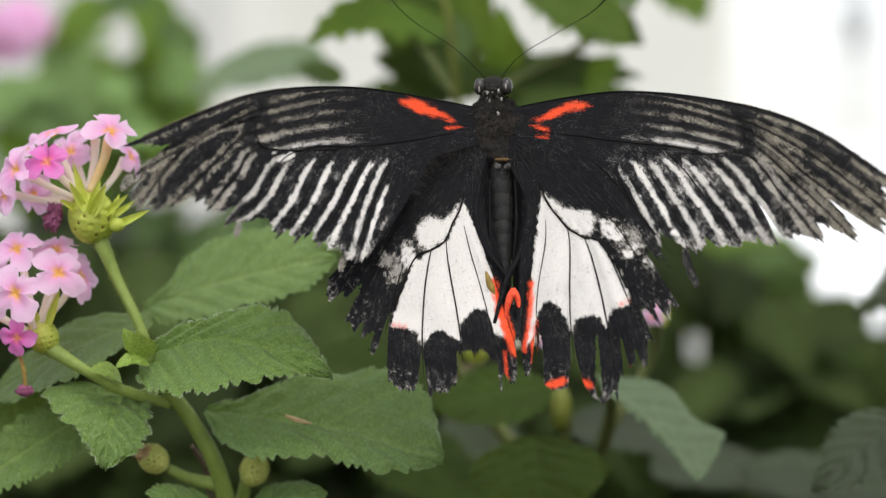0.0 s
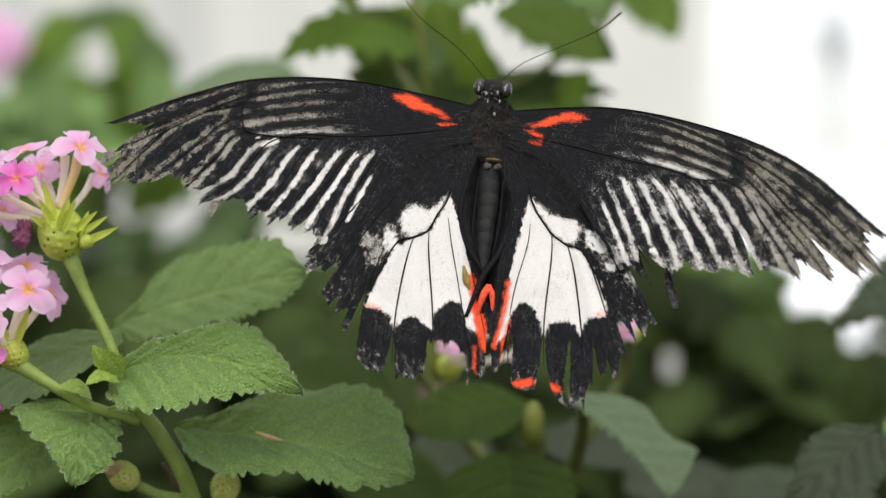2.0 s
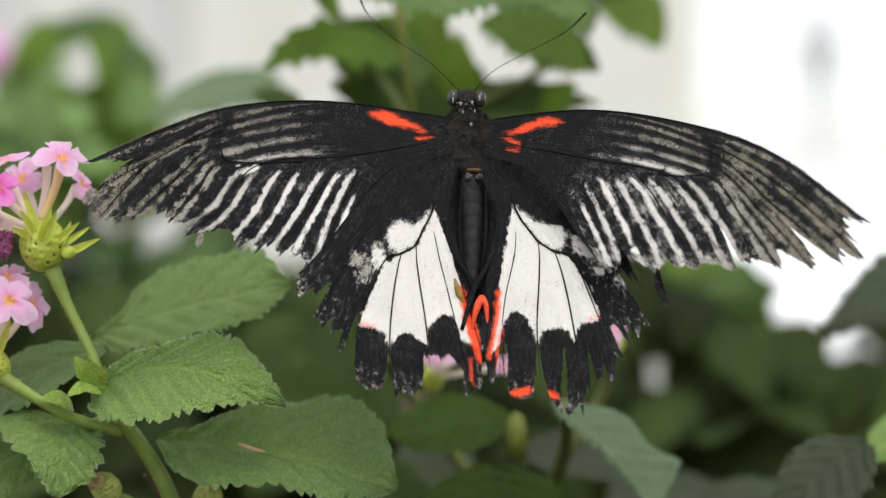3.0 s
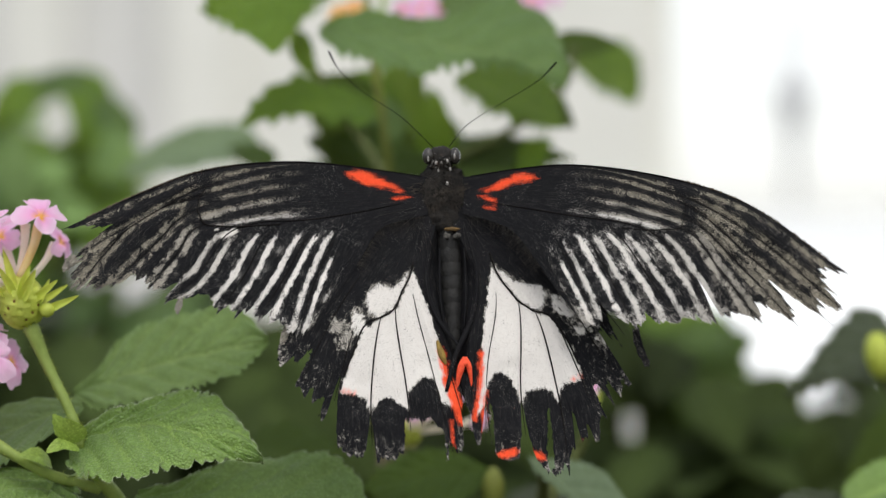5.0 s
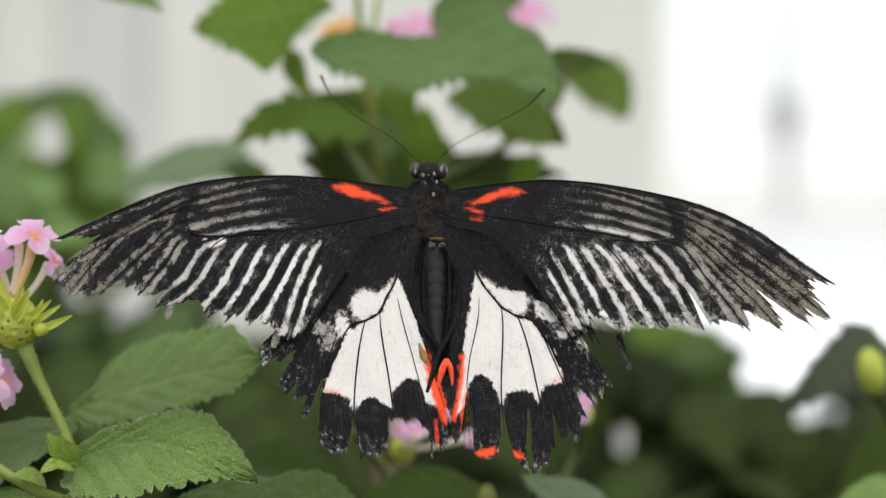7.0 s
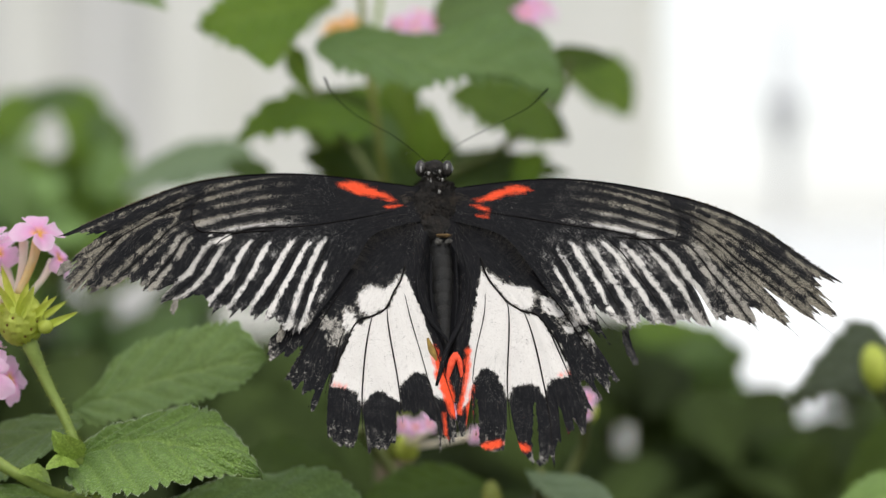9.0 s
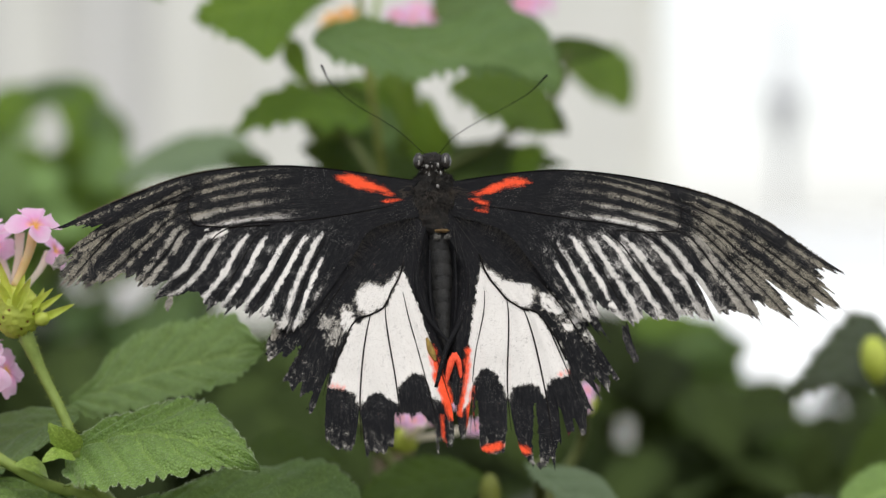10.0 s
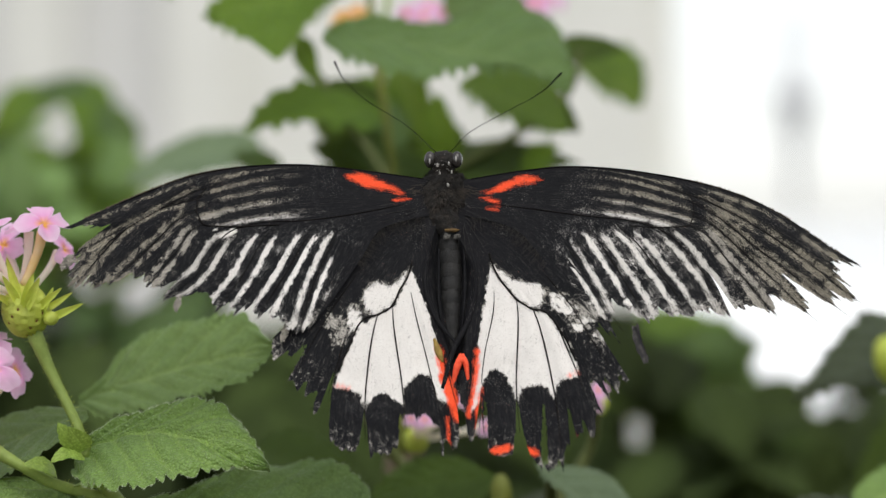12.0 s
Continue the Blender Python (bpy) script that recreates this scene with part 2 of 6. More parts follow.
# ---- mesh tools ----
def mesh(name, verts, faces, material, colours=None, smooth=True):
    me = bpy.data.meshes.new(name)
    me.from_pydata([tuple(v) for v in verts], [], faces)
    me.materials.append(material)
    if colours is not None:
        c = me.color_attributes.new("pattern", "FLOAT_COLOR", "POINT")
        full = np.ones((len(verts), 4), dtype=np.float32)
        full[:, :3] = np.asarray(colours)
        c.data.foreach_set("color", full.ravel())
    if smooth:
        me.polygons.foreach_set("use_smooth", [True] * len(me.polygons))
    me.update()
    return me


def part(name, me, parent, label="", at=None):
    ob = new(name, me)
    ob.parent = parent
    if at is not None:
        ob.matrix_basis = at
    return tagged(ob, label)


def thing(name, place, label, category, group="", kind=""):
    e = new(name)
    e.empty_display_size = 0.01
    e.location = place
    return tagged(e, label, category, group, kind)


def spline(pts, u):
    """Catmull-Rom through evenly spaced points (arrays along axis 0), at the values u in 0..1."""
    p = np.asarray(pts, float)
    n = len(p) - 1
    x = np.clip(np.atleast_1d(u), 0, 1.2) * n
    i = np.clip(np.floor(x).astype(int), 0, n - 1)
    f = (x - i).reshape((-1,) + (1,) * (p.ndim - 1))
    ext = np.concatenate([[2 * p[0] - p[1]], p, [2 * p[-1] - p[-2]]])
    a, b, c, d = ext[i], ext[i + 1], ext[i + 2], ext[i + 3]
    return 0.5 * (2 * b + (c - a) * f + (2 * a - 5 * b + 4 * c - d) * f ** 2 + (3 * b - a - 3 * c + d) * f ** 3)


def tube(pts, radii, sides=8, steps=24):
    """Vertices and faces of a tapered tube along a smooth line, closed at its ends."""
    u = np.linspace(0, 1, steps)
    line = spline(pts, u)
    rad = spline(np.asarray(radii, float).reshape(-1, 1), u)[:, 0]
    tang = np.gradient(line, axis=0)
    tang /= np.linalg.norm(tang, axis=1, keepdims=True) + 1e-12
    up = np.array([0.13, 0.21, 0.97]) if abs(tang[0][2]) < 0.8 else np.array([0.97, 0.2, 0.13])
    side = np.cross(tang, up)
    side /= np.linalg.norm(side, axis=1, keepdims=True) + 1e-12
    other = np.cross(side, tang)
    a = np.linspace(0, 2 * np.pi, sides, endpoint=False)
    v = (line[:, None] + rad[:, None, None] * (np.cos(a)[None, :, None] * side[:, None] + np.sin(a)[None, :, None] * other[:, None])).reshape(-1, 3)
    f = [(i * sides + j, i * sides + (j + 1) % sides, (i + 1) * sides + (j + 1) % sides, (i + 1) * sides + j)
         for i in range(steps - 1) for j in range(sides)]
    f += [tuple(range(sides))[::-1], tuple(range((steps - 1) * sides, steps * sides))]
    return v, f


def joined(pieces):
    vs, fs, k = [], [], 0
    for v, f in pieces:
        vs.append(np.asarray(v))
        fs += [tuple(i + k for i in q) for q in f]
        k += len(v)
    return np.concatenate(vs), fs


def ball(centre, radii, turn=None, rings=14, sides=18, lumps=0.0, seed=0):
    """An ellipsoid with an optional uneven surface."""
    v, f = [], []
    t = turn or Matrix.Identity(3)
    for i in range(rings + 1):
        th = math.pi * i / rings
        for j in range(sides):
            ph = 2 * math.pi * j / sides
            d = Vector((math.sin(th) * math.cos(ph), math.sin(th) * math.sin(ph), math.cos(th)))
            k = 1 + lumps * noise.noise(d * 3 + Vector((seed, 0, 0)))
            v.append(np.array(t @ Vector((d.x * radii[0] * k, d.y * radii[1] * k, d.z * radii[2] * k))) + np.array(centre))
    for i in range(rings):
        for j in range(sides):
            f.append((i * sides + j, (i + 1) * sides + j, (i + 1) * sides + (j + 1) % sides, i * sides + (j + 1) % sides))
    return np.array(v), f


def grid_faces(rows, cols):
    return [(i * cols + j, i * cols + j + 1, (i + 1) * cols + j + 1, (i + 1) * cols + j) for i in range(rows - 1) for j in range(cols - 1)]


def step(x, a, b):
    t = np.clip((x - a) / (b - a), 0, 1)
    return t * t * (3 - 2 * t)


def flow(x, y=0.0, z=0.0):
    return noise.noise(Vector((x, y, z)))


# ---- place: wall, window, ground ----
def slab(lo, hi):
    (a, b, c), (d, e, f) = lo, hi
    v = [(x, y, z) for x in (a, d) for y in (b, e) for z in (c, f)]
    q = [(0, 1, 3, 2), (4, 6, 7, 5), (0, 4, 5, 1), (2, 3, 7, 6), (0, 2, 6, 4), (1, 5, 7, 3)]
    return v, q


def setting(name, vf, material, label, category):
    return tagged(new(name, mesh(name, vf[0], vf[1], material, smooth=False)), label, category, kind="structure")


def make_ground():
    n = 60
    xs = np.sign(np.linspace(-1, 1, n)) * np.abs(np.linspace(-1, 1, n)) ** 3 * 60
    v = [(x, y, 0.03 * flow(x * 2, y * 2) if abs(x) + abs(y) < 6 else 0.0) for x in xs for y in xs]
    setting("ground", (v, grid_faces(n, n)), SOIL, "dark planting soil", "ground")


make_ground()
WALL_Y = 2.5
# The wall's brightening towards the window is put into two wall colours.
setting("wall_north", slab((-4, WALL_Y, 0), (-0.26, WALL_Y + 0.2, 3.0)), WALL_GREY, "pale grey rendered wall behind the plants", "wall")
setting("wall_pier", slab((-0.26, WALL_Y, 0), (0.215, WALL_Y + 0.2, 3.0)), WALL, "cream rendered wall pier beside the window", "wall")
setting("wall_sill", slab((0.215, WALL_Y, 0), (4, WALL_Y + 0.2, 1.03)), SILL_PAINT, "low pale wall under the window", "wall")
# Added white board, tilted to gather sky light and brighten the low gaps.
BOUNCE_BOARD = [(x, y, z) for x in (0.215, 4.0) for y, z in ((WALL_Y - 0.001, 0.96), (WALL_Y - 0.22, 0.74), (WALL_Y - 0.22, 0.70), (WALL_Y - 0.001, 0.70))]
setting("ledge", (BOUNCE_BOARD, [(0, 1, 2, 3), (7, 6, 5, 4), (0, 4, 5, 1), (1, 5, 6, 2), (2, 6, 7, 3), (3, 7, 4, 0)]), SILL_PAINT, "added white sloping board that brightens the gaps below the window", "ledge")
setting("wall_head", slab((0.215, WALL_Y, 2.4), (4, WALL_Y + 0.2, 3.0)), WALL, "pale wall above the window", "wall")
for x in (-0.30, -0.47):
    setting("trim", slab((x, WALL_Y - 0.03, 0), (x + 0.07, WALL_Y, 3.0)), WALL, "pale upright wall batten", "trim")


def make_window():
    w = tagged(new("window_1", mesh("window_1", *slab((0.215, WALL_Y + 0.06, 1.03), (0.245, WALL_Y + 0.12, 2.4)), WALL, smooth=False)),
               "tall bright glasshouse window", "window", kind="structure")
    part("window_sill", mesh("window_sill", *slab((0.25, WALL_Y + 0.02, 1.031), (4, WALL_Y + 0.18, 1.036)), WALL, smooth=False), w)
    return w


make_window()


def make_ornament():
    c = Vector((0.291, 1.9, 1.128))
    o = thing("hanging_ornament", c, "slim grey ornament hanging before the window", "ornament")
    prof = [(0, 0.090), (0.006, 0.070), (0.007, 0.052), (0.008, 0.034), (0.012, 0.032), (0.010, 0.016), (0.020, 0.008), (0.021, -0.002), (0.013, -0.010), (0.015, -0.020), (0.008, -0.030), (0.009, -0.040), (0.006, -0.048), (0.006, -0.075), (0.002, -0.105)]
    sides = 12
    v = [(r * math.cos(2 * math.pi * j / sides), r * math.sin(2 * math.pi * j / sides), z) for r, z in prof for j in range(sides)]
    f = [(i * sides + j, i * sides + (j + 1) % sides, (i + 1) * sides + (j + 1) % sides, (i + 1) * sides + j) for i in range(len(prof) - 1) for j in range(sides)]
    part("body", mesh("body", v, f, METAL), o)
    tv, tf = tube([(0, 0, 0.05), (0.001, 0, 0.6), (0, 0, 1.8)], [0.002, 0.002, 0.002], 6, 8)
    part("cord", mesh("cord", tv, tf, METAL), o)


make_ornament()
setting("roof_beam", slab((0.2, 1.86, 2.84), (0.45, 1.94, 2.96)), METAL, "grey roof beam over the plants", "beam")


# ---- butterfly ----
MM = 0.001


def wing_depth(x, z):
    """How far back (mm) a point of the spread wings lies: head end back, wing tips forward."""
    return 0.30 * z - 0.15 * np.abs(x)


def inside(poly, x, z):
    """Signed distance (mm, positive inside) from a closed outline."""
    p = np.asarray(poly, float)
    q = np.roll(p, -1, axis=0)
    best = np.full(x.shape, 1e9)
    odd = np.zeros(x.shape, bool)
    for (ax, az), (bx, bz) in zip(p, q):
        ex, ez = bx - ax, bz - az
        t = np.clip(((x - ax) * ex + (z - az) * ez) / (ex * ex + ez * ez), 0, 1)
        best = np.minimum(best, np.hypot(x - ax - t * ex, z - az - t * ez))
        cross = ((az > z) != (bz > z)) & (x < (bx - ax) * (z - az) / ((bz - az) or 1e-9) + ax)
        odd ^= cross
    return np.where(odd, best, -best)


def streak(a, b, r, x, z):
    """Signed distance (mm, positive inside) from a rounded bar from a to b."""
    ex, ez = b[0] - a[0], b[1] - a[1]
    t = np.clip(((x - a[0]) * ex + (z - a[1]) * ez) / (ex * ex + ez * ez + 1e-9), 0, 1)
    return r - np.hypot(x - a[0] - t * ex, z - a[1] - t * ez)


def teardrop(a, b, wa, wb, x, z):
    """Signed distance (mm, positive inside) from a bar whose half width runs from wa to wb, and the way along it."""
    ex, ez = b[0] - a[0], b[1] - a[1]
    t = np.clip(((x - a[0]) * ex + (z - a[1]) * ez) / (ex * ex + ez * ez + 1e-9), 0, 1)
    wide = wa + (wb - wa) * t ** 0.8
    return wide - np.hypot(x - a[0] - t * ex, z - a[1] - t * ez), t


def wing(name, lines, hinge, margin, colour, parent, label, lift, count, rings, tubes, seed, extra=(), tuck=0.0, cuts=(), camber=0.0):
    """A wing as a sheet along its veins (lines of plan points in mm from the hinge), with a torn margin.
    tubes: (line, start, end, thickness) of the raised veins; cuts: tears (tip, mouth, half widths)."""
    P = np.asarray(lines, float)
    s = np.linspace(0, 1, count)
    ctrl = spline(P, s)
    reach = np.array([margin(v * (len(P) - 1)) for v in s])
    r0 = np.linspace(0.0, 1.0, rings) ** 0.8
    X, Z, S, RR = [], [], [], []
    for c, k, v in zip(ctrl, reach, s):
        p = spline(c, r0 * k)
        X.append(p[:, 0]), Z.append(p[:, 1]), S.append(np.full(rings, v)), RR.append(r0 * k)
    X, Z, S, RR = (np.array(a) for a in (X, Z, S, RR))
    idx = S * (len(P) - 1)
    # distance (mm) from the nearest vein, across the vein
    ax, az = np.gradient(X, axis=1), np.gradient(Z, axis=1)
    long = np.hypot(ax, az) + 1e-9
    per = 1.0 / (s[1] * (len(P) - 1))
    across = np.abs(np.gradient(X, axis=0) * az - np.gradient(Z, axis=0) * ax) / long * per
    gap = np.abs(idx - np.round(idx)) * across

    def back(x, z):
        return wing_depth(x + hinge[0], z + hinge[2]) - hinge[1] + lift - camber * np.sin(np.clip(np.hypot(x, z) / 60.0, 0, 1) * math.pi)

    def ripple(x, z, r):
        n = np.array([flow(a * 0.12, b * 0.12, seed) + 0.35 * flow(a * 0.4, b * 0.4, seed) for a, b in zip(x.ravel(), z.ravel())]).reshape(x.shape)
        return 0.8 * n * step(r, 0.3, 1.0)

    Y = back(X, Z) + 0.16 * np.cos(2 * np.pi * idx) * step(RR, 0.4, 0.6) + ripple(X, Z, RR) + tuck * step(idx, len(P) - 1.7, len(P) - 1.0)
    col = np.clip(np.stack(colour(idx, gap, across, RR, X, Z), axis=-1), 0, 1)
    torn = np.zeros(X.shape, bool)
    for a, b, wa, wb in cuts:
        d, _ = teardrop(a, b, wa, wb, X, Z)
        torn |= d + np.array([flow(p * 2.3, q * 2.3, seed) for p, q in zip(X.ravel(), Z.ravel())]).reshape(X.shape) * 0.35 > 0
    torn = torn.ravel()
    faces = [q for q in grid_faces(count, rings) if not (torn[q[0]] or torn[q[2]])]
    me = mesh(name, np.stack([X, Y, Z], -1).reshape(-1, 3) * MM, faces, WING, col.reshape(-1, 3))
    along = me.color_attributes.new("along", "FLOAT_COLOR", "POINT")
    full = np.ones((X.size, 4), dtype=np.float32)
    full[:, 0], full[:, 1], full[:, 2] = idx.ravel() / 10, RR.ravel(), seed
    along.data.foreach_set("color", full.ravel())
    ob = part(name, me, parent, label)
    ob.location = Vector(hinge) * MM
    for i, start, end, thick in tubes:
        u = np.linspace(start, end, 9)
        p = spline(spline(P, [i / (len(P) - 1)])[0], u)
        y = back(p[:, 0], p[:, 1]) + 0.16 * step(u, 0.4, 0.6) + ripple(p[:, 0], p[:, 1], u) - 0.05 + (tuck if i == len(P) - 1 else 0)
        tv, tf = tube(np.stack([p[:, 0], y, p[:, 1]], -1) * MM, np.array([0.5, 0.8, 1.0, 1.0, 0.95, 0.9, 0.75, 0.5, 0.2]) * thick * MM, 5, 40)
        part("vein", mesh("vein", tv, tf, VEIN), ob)
    for line, thick in extra:
        line = np.asarray(line, float)
        far = np.concatenate([[0], np.cumsum(np.hypot(*np.diff(line, axis=0).T))])
        u = np.linspace(0, far[-1], 40)
        p = np.stack([np.interp(u, far, line[:, 0]), np.interp(u, far, line[:, 1])], -1)
        p[1:-1] = (p[:-2] + 2 * p[1:-1] + p[2:]) / 4
        y = back(p[:, 0], p[:, 1]) + ripple(p[:, 0], p[:, 1], np.full(40, 0.5)) - 0.10
        tv, tf = tube(np.stack([p[:, 0], y, p[:, 1]], -1) * MM, np.full(40, thick) * MM, 6, 60)
        part("vein", mesh("vein", tv, tf, VEIN), ob)
    return ob


def field(x, z, scale, seed, octaves=2):
    """Smooth uneven values, about -1 to 1, over the plan."""
    out = np.empty(x.size)
    for i, (a, b) in enumerate(zip(x.ravel(), z.ravel())):
        out[i] = flow(a * scale, b * scale, seed) + (0.5 * flow(a * scale * 2.7, b * scale * 2.7, seed + 4) if octaves > 1 else 0)
    return (out * 1.5).reshape(x.shape)


def make_butterfly():
    root = thing("butterfly", (0, 0, 0), "black swallowtail butterfly with white streaks, red patches and torn wings", "butterfly")

    # forewings
    def torn_fore(seed, scallops, gaps):
        def margin(k):
            i = min(int(k), len(scallops) - 1)
            f = k - i
            e = 1.015 - scallops[i] * min(1.0, 2.6 * min(f, 1 - f)) * (1 + 0.5 * flow(k * 2.1, seed))
            e += 0.026 * flow(k * 5.5, seed) + 0.022 * round(2.2 * flow(k * 11, seed, 3.0)) / 2 + 0.016 * flow(k * 30, seed) + 0.008 * flow(k * 70, seed)
            for at, width, depth in gaps:
                e -= depth * max(0.0, 1 - abs(k - at) / width)
            return e
        return margin

    def fore_colour(red, seed, width, bars, chips=(), worn=0.0, dust=0.0):
        strength, tone, hem = (np.array(v, float) for v in bars)

        def colour(idx, gap, across, r, x, z):
            k = np.clip(np.round(idx).astype(int), 0, len(strength) - 1)
            blur = field(x, z, 0.45, seed)
            fine = field(x, z, 1.3, seed + 9)
            # pale bands along both sides of each vein, black fold in the middle of each cell
            # hem: where the band's middle lies, as a share of the way from vein to vein
            mid_line = np.maximum(hem[k] * across, 0.5 * width + 0.2)
            half = np.minimum(0.5 * width * np.where((k == 8) & (idx > 8), 0.75, 1.0), 0.16 * across) * (1 + 0.15 * fine)
            side = 1 - step(np.abs(gap - mid_line - 0.10 * fine), half - 0.30, half + 0.42)
            start = 0.505 + 0.03 * fine + np.where(idx > 8.0, 0.10, 0.0) + np.where((idx > 5) & (idx < 8), 0.015, 0.0)
            outer = step(r, start, start + 0.07)
            light = outer * side * (strength[k] + (0.18 * blur + 0.2 * fine))
            light = np.maximum(light, dust * (1 + 0.5 * blur + 0.4 * fine) * np.exp(-((r - 0.60) / 0.11) ** 2) * step(idx, 4.3, 5.5) * (1 - step(idx, 7.3, 7.9)))
            # four streaks in the long cell
            q = idx - np.floor(idx)
            cell = (1 - step(r, 0.47, 0.52)) * step(r, 0.20 + 0.05 * fine, 0.38) * (idx < 4.96) * (idx > 0.15)
            mid = np.exp(-(np.abs(q - 0.55) / (0.27 + 0.05 * fine)) ** 2.4)
            light = np.maximum(light, cell * mid * (0.48 + worn + 0.14 * step(idx, 3.0, 4.3) + 0.24 * blur + 0.12 * fine))
            # rubbed margin and thin wear everywhere outside the root
            hem_wear = step(r, 0.86, 1.0)
            light = light + hem_wear * (0.22 + 0.2 * fine) * (1 - 0.5 * (light > 0.6)) + step(r, 0.35, 0.6) * (0.03 + worn + 0.12 * blur) * (idx > 0.25)
            light = light - (0.32 + 0.3 * fine) * step(r, 0.76, 0.98) * outer * side * (strength[k] > 0.75)
            # plain dusky band along the front edge
            light = np.where(idx < 1, light * step(gap + (idx > 0.5) * 9, 0.35, 0.9) + 0.20 * step(r, 0.35, 0.6) * (1 - step(gap + (idx > 0.5) * 9, 0.0, 0.35)), light)
            light *= 1 - step(idx, 8.6, 8.95) * (1 - 0.75 * step(r, 0.7, 0.85))
            white = tone[k] * (1 - 0.3 * hem_wear) + 0.12 * cell * step(idx, 3.6, 4.2)
            bare = np.zeros_like(x)
            for a, b, w in chips:
                bare = np.maximum(bare, step(streak(a, b, w, x, z) + 0.25 * fine, -0.2, 0.2))
            light = np.maximum(light, bare * 1.6)
            white = np.maximum(white, bare)
            redm = np.zeros_like(x)
            for a, b, wa, wb in red:
                d, t = teardrop(a, b, wa, wb, x, z)
                redm = np.maximum(redm, np.clip(0.42 + 0.75 * d + 0.22 * fine + 0.12 * blur, 0, 1))
            return light, redm, white
        return colour

    left_fore = [
        [(1.1, 2.7), (-19.1, 5.1), (-34.6, 4), (-45.7, 0.2), (-56.5, -4.9)],
        [(0.6, 0.3), (-19.6, 4.3), (-35.4, 1.2), (-44.7, -3.5), (-55.2, -9.4)],
        [(0.6, 0), (-19.6, 2.5), (-36.6, -0.6), (-46.5, -4.4), (-55.2, -14.4)],
        [(0.6, -0.2), (-19.5, 0.7), (-36.8, -2.6), (-43.4, -7.9), (-49.4, -13.9)],
        [(0.6, -0.4), (-19.5, -1.2), (-35.7, -4.8), (-39.6, -9), (-43.9, -14.7)],
        [(0.6, -0.6), (-16.3, -3.8), (-30.3, -5.3), (-36.1, -12.6), (-40.9, -16.6)],
        [(0.6, -0.9), (-13.6, -3.4), (-24.2, -5.3), (-29.3, -13.3), (-33.1, -18.7)],
        [(0.6, -1.4), (-10.4, -2.8), (-17.6, -5.1), (-22.7, -13.3), (-26.7, -19.8)],
        [(0.6, -1.9), (-8.1, -3.7), (-13.5, -5.6), (-17.5, -13.3), (-20.2, -22)],
        [(0.6, -3.2), (-7, -5.4), (-10.3, -10.2), (-14.3, -16.2), (-18.3, -21.5)],
    ]
    right_fore = [
        [(0.4, 2.7), (17, 4.5), (33.4, 2.5), (47.2, -2), (60.7, -11.3)],
        [(0.6, 0.3), (19.3, 3.8), (36.5, -0.6), (48.8, -7.4), (61.1, -17.7)],
        [(0.6, -0), (19.3, 2.3), (37.2, -2.2), (47.4, -10.1), (58.1, -18.9)],
        [(0.6, -0.2), (19.3, 0.4), (37, -4), (45.1, -10.8), (53.7, -19.7)],
        [(0.6, -0.4), (19.2, -1.3), (36.4, -5.6), (42.4, -11.9), (48.2, -19.4)],
        [(0.6, -0.7), (16.9, -3.3), (31.1, -5.9), (38, -13.3), (41.5, -19.8)],
        [(0.6, -0.9), (15.1, -2.9), (24.9, -5.5), (31.3, -13.3), (35.8, -20.1)],
        [(0.6, -1.4), (13.3, -2.7), (19.7, -5.3), (25, -13.3), (29, -21)],
        [(0.5, -2), (11, -4.2), (15.4, -6.8), (19.4, -13.3), (22.9, -20.5)],
        [(0.5, -3.2), (8.3, -5.6), (12.8, -10.6), (16.8, -16.1), (20.8, -20.5)],
    ]
    red_left = [((-12.7, 3.3), (-10.1, 2.7), 0.35, 0.95), ((-10.1, 2.7), (-7.2, 1.8), 0.95, 0.8), ((-7.2, 1.8), (-3.3, 0.3), 0.8, 0.05), ((-4.8, -0.8), (-2.9, -0.5), 0.30, 0.15)]
    red_right = [((12.6, 2.5), (9.7, 2.3), 0.25, 0.85), ((9.7, 2.3), (7.4, 1.6), 0.85, 0.75), ((7.4, 1.6), (3.9, 0.3), 0.75, 0.1), ((5.9, -1.2), (3.5, -0.4), 0.5, 0.2), ((5.9, -2.4), (3.9, -2.3), 0.12, 0.1)]
    fore_veins = [(0, 0.02, 0.93, 0.12), (1, 0.45, 1.0, 0.10), (2, 0.5, 1.03, 0.11), (3, 0.5, 1.02, 0.11), (4, 0.5, 1.02, 0.11), (5, 0.06, 1.02, 0.11), (6, 0.5, 1.02, 0.11), (7, 0.52, 1.02, 0.11), (8, 0.55, 1.0, 0.09)]
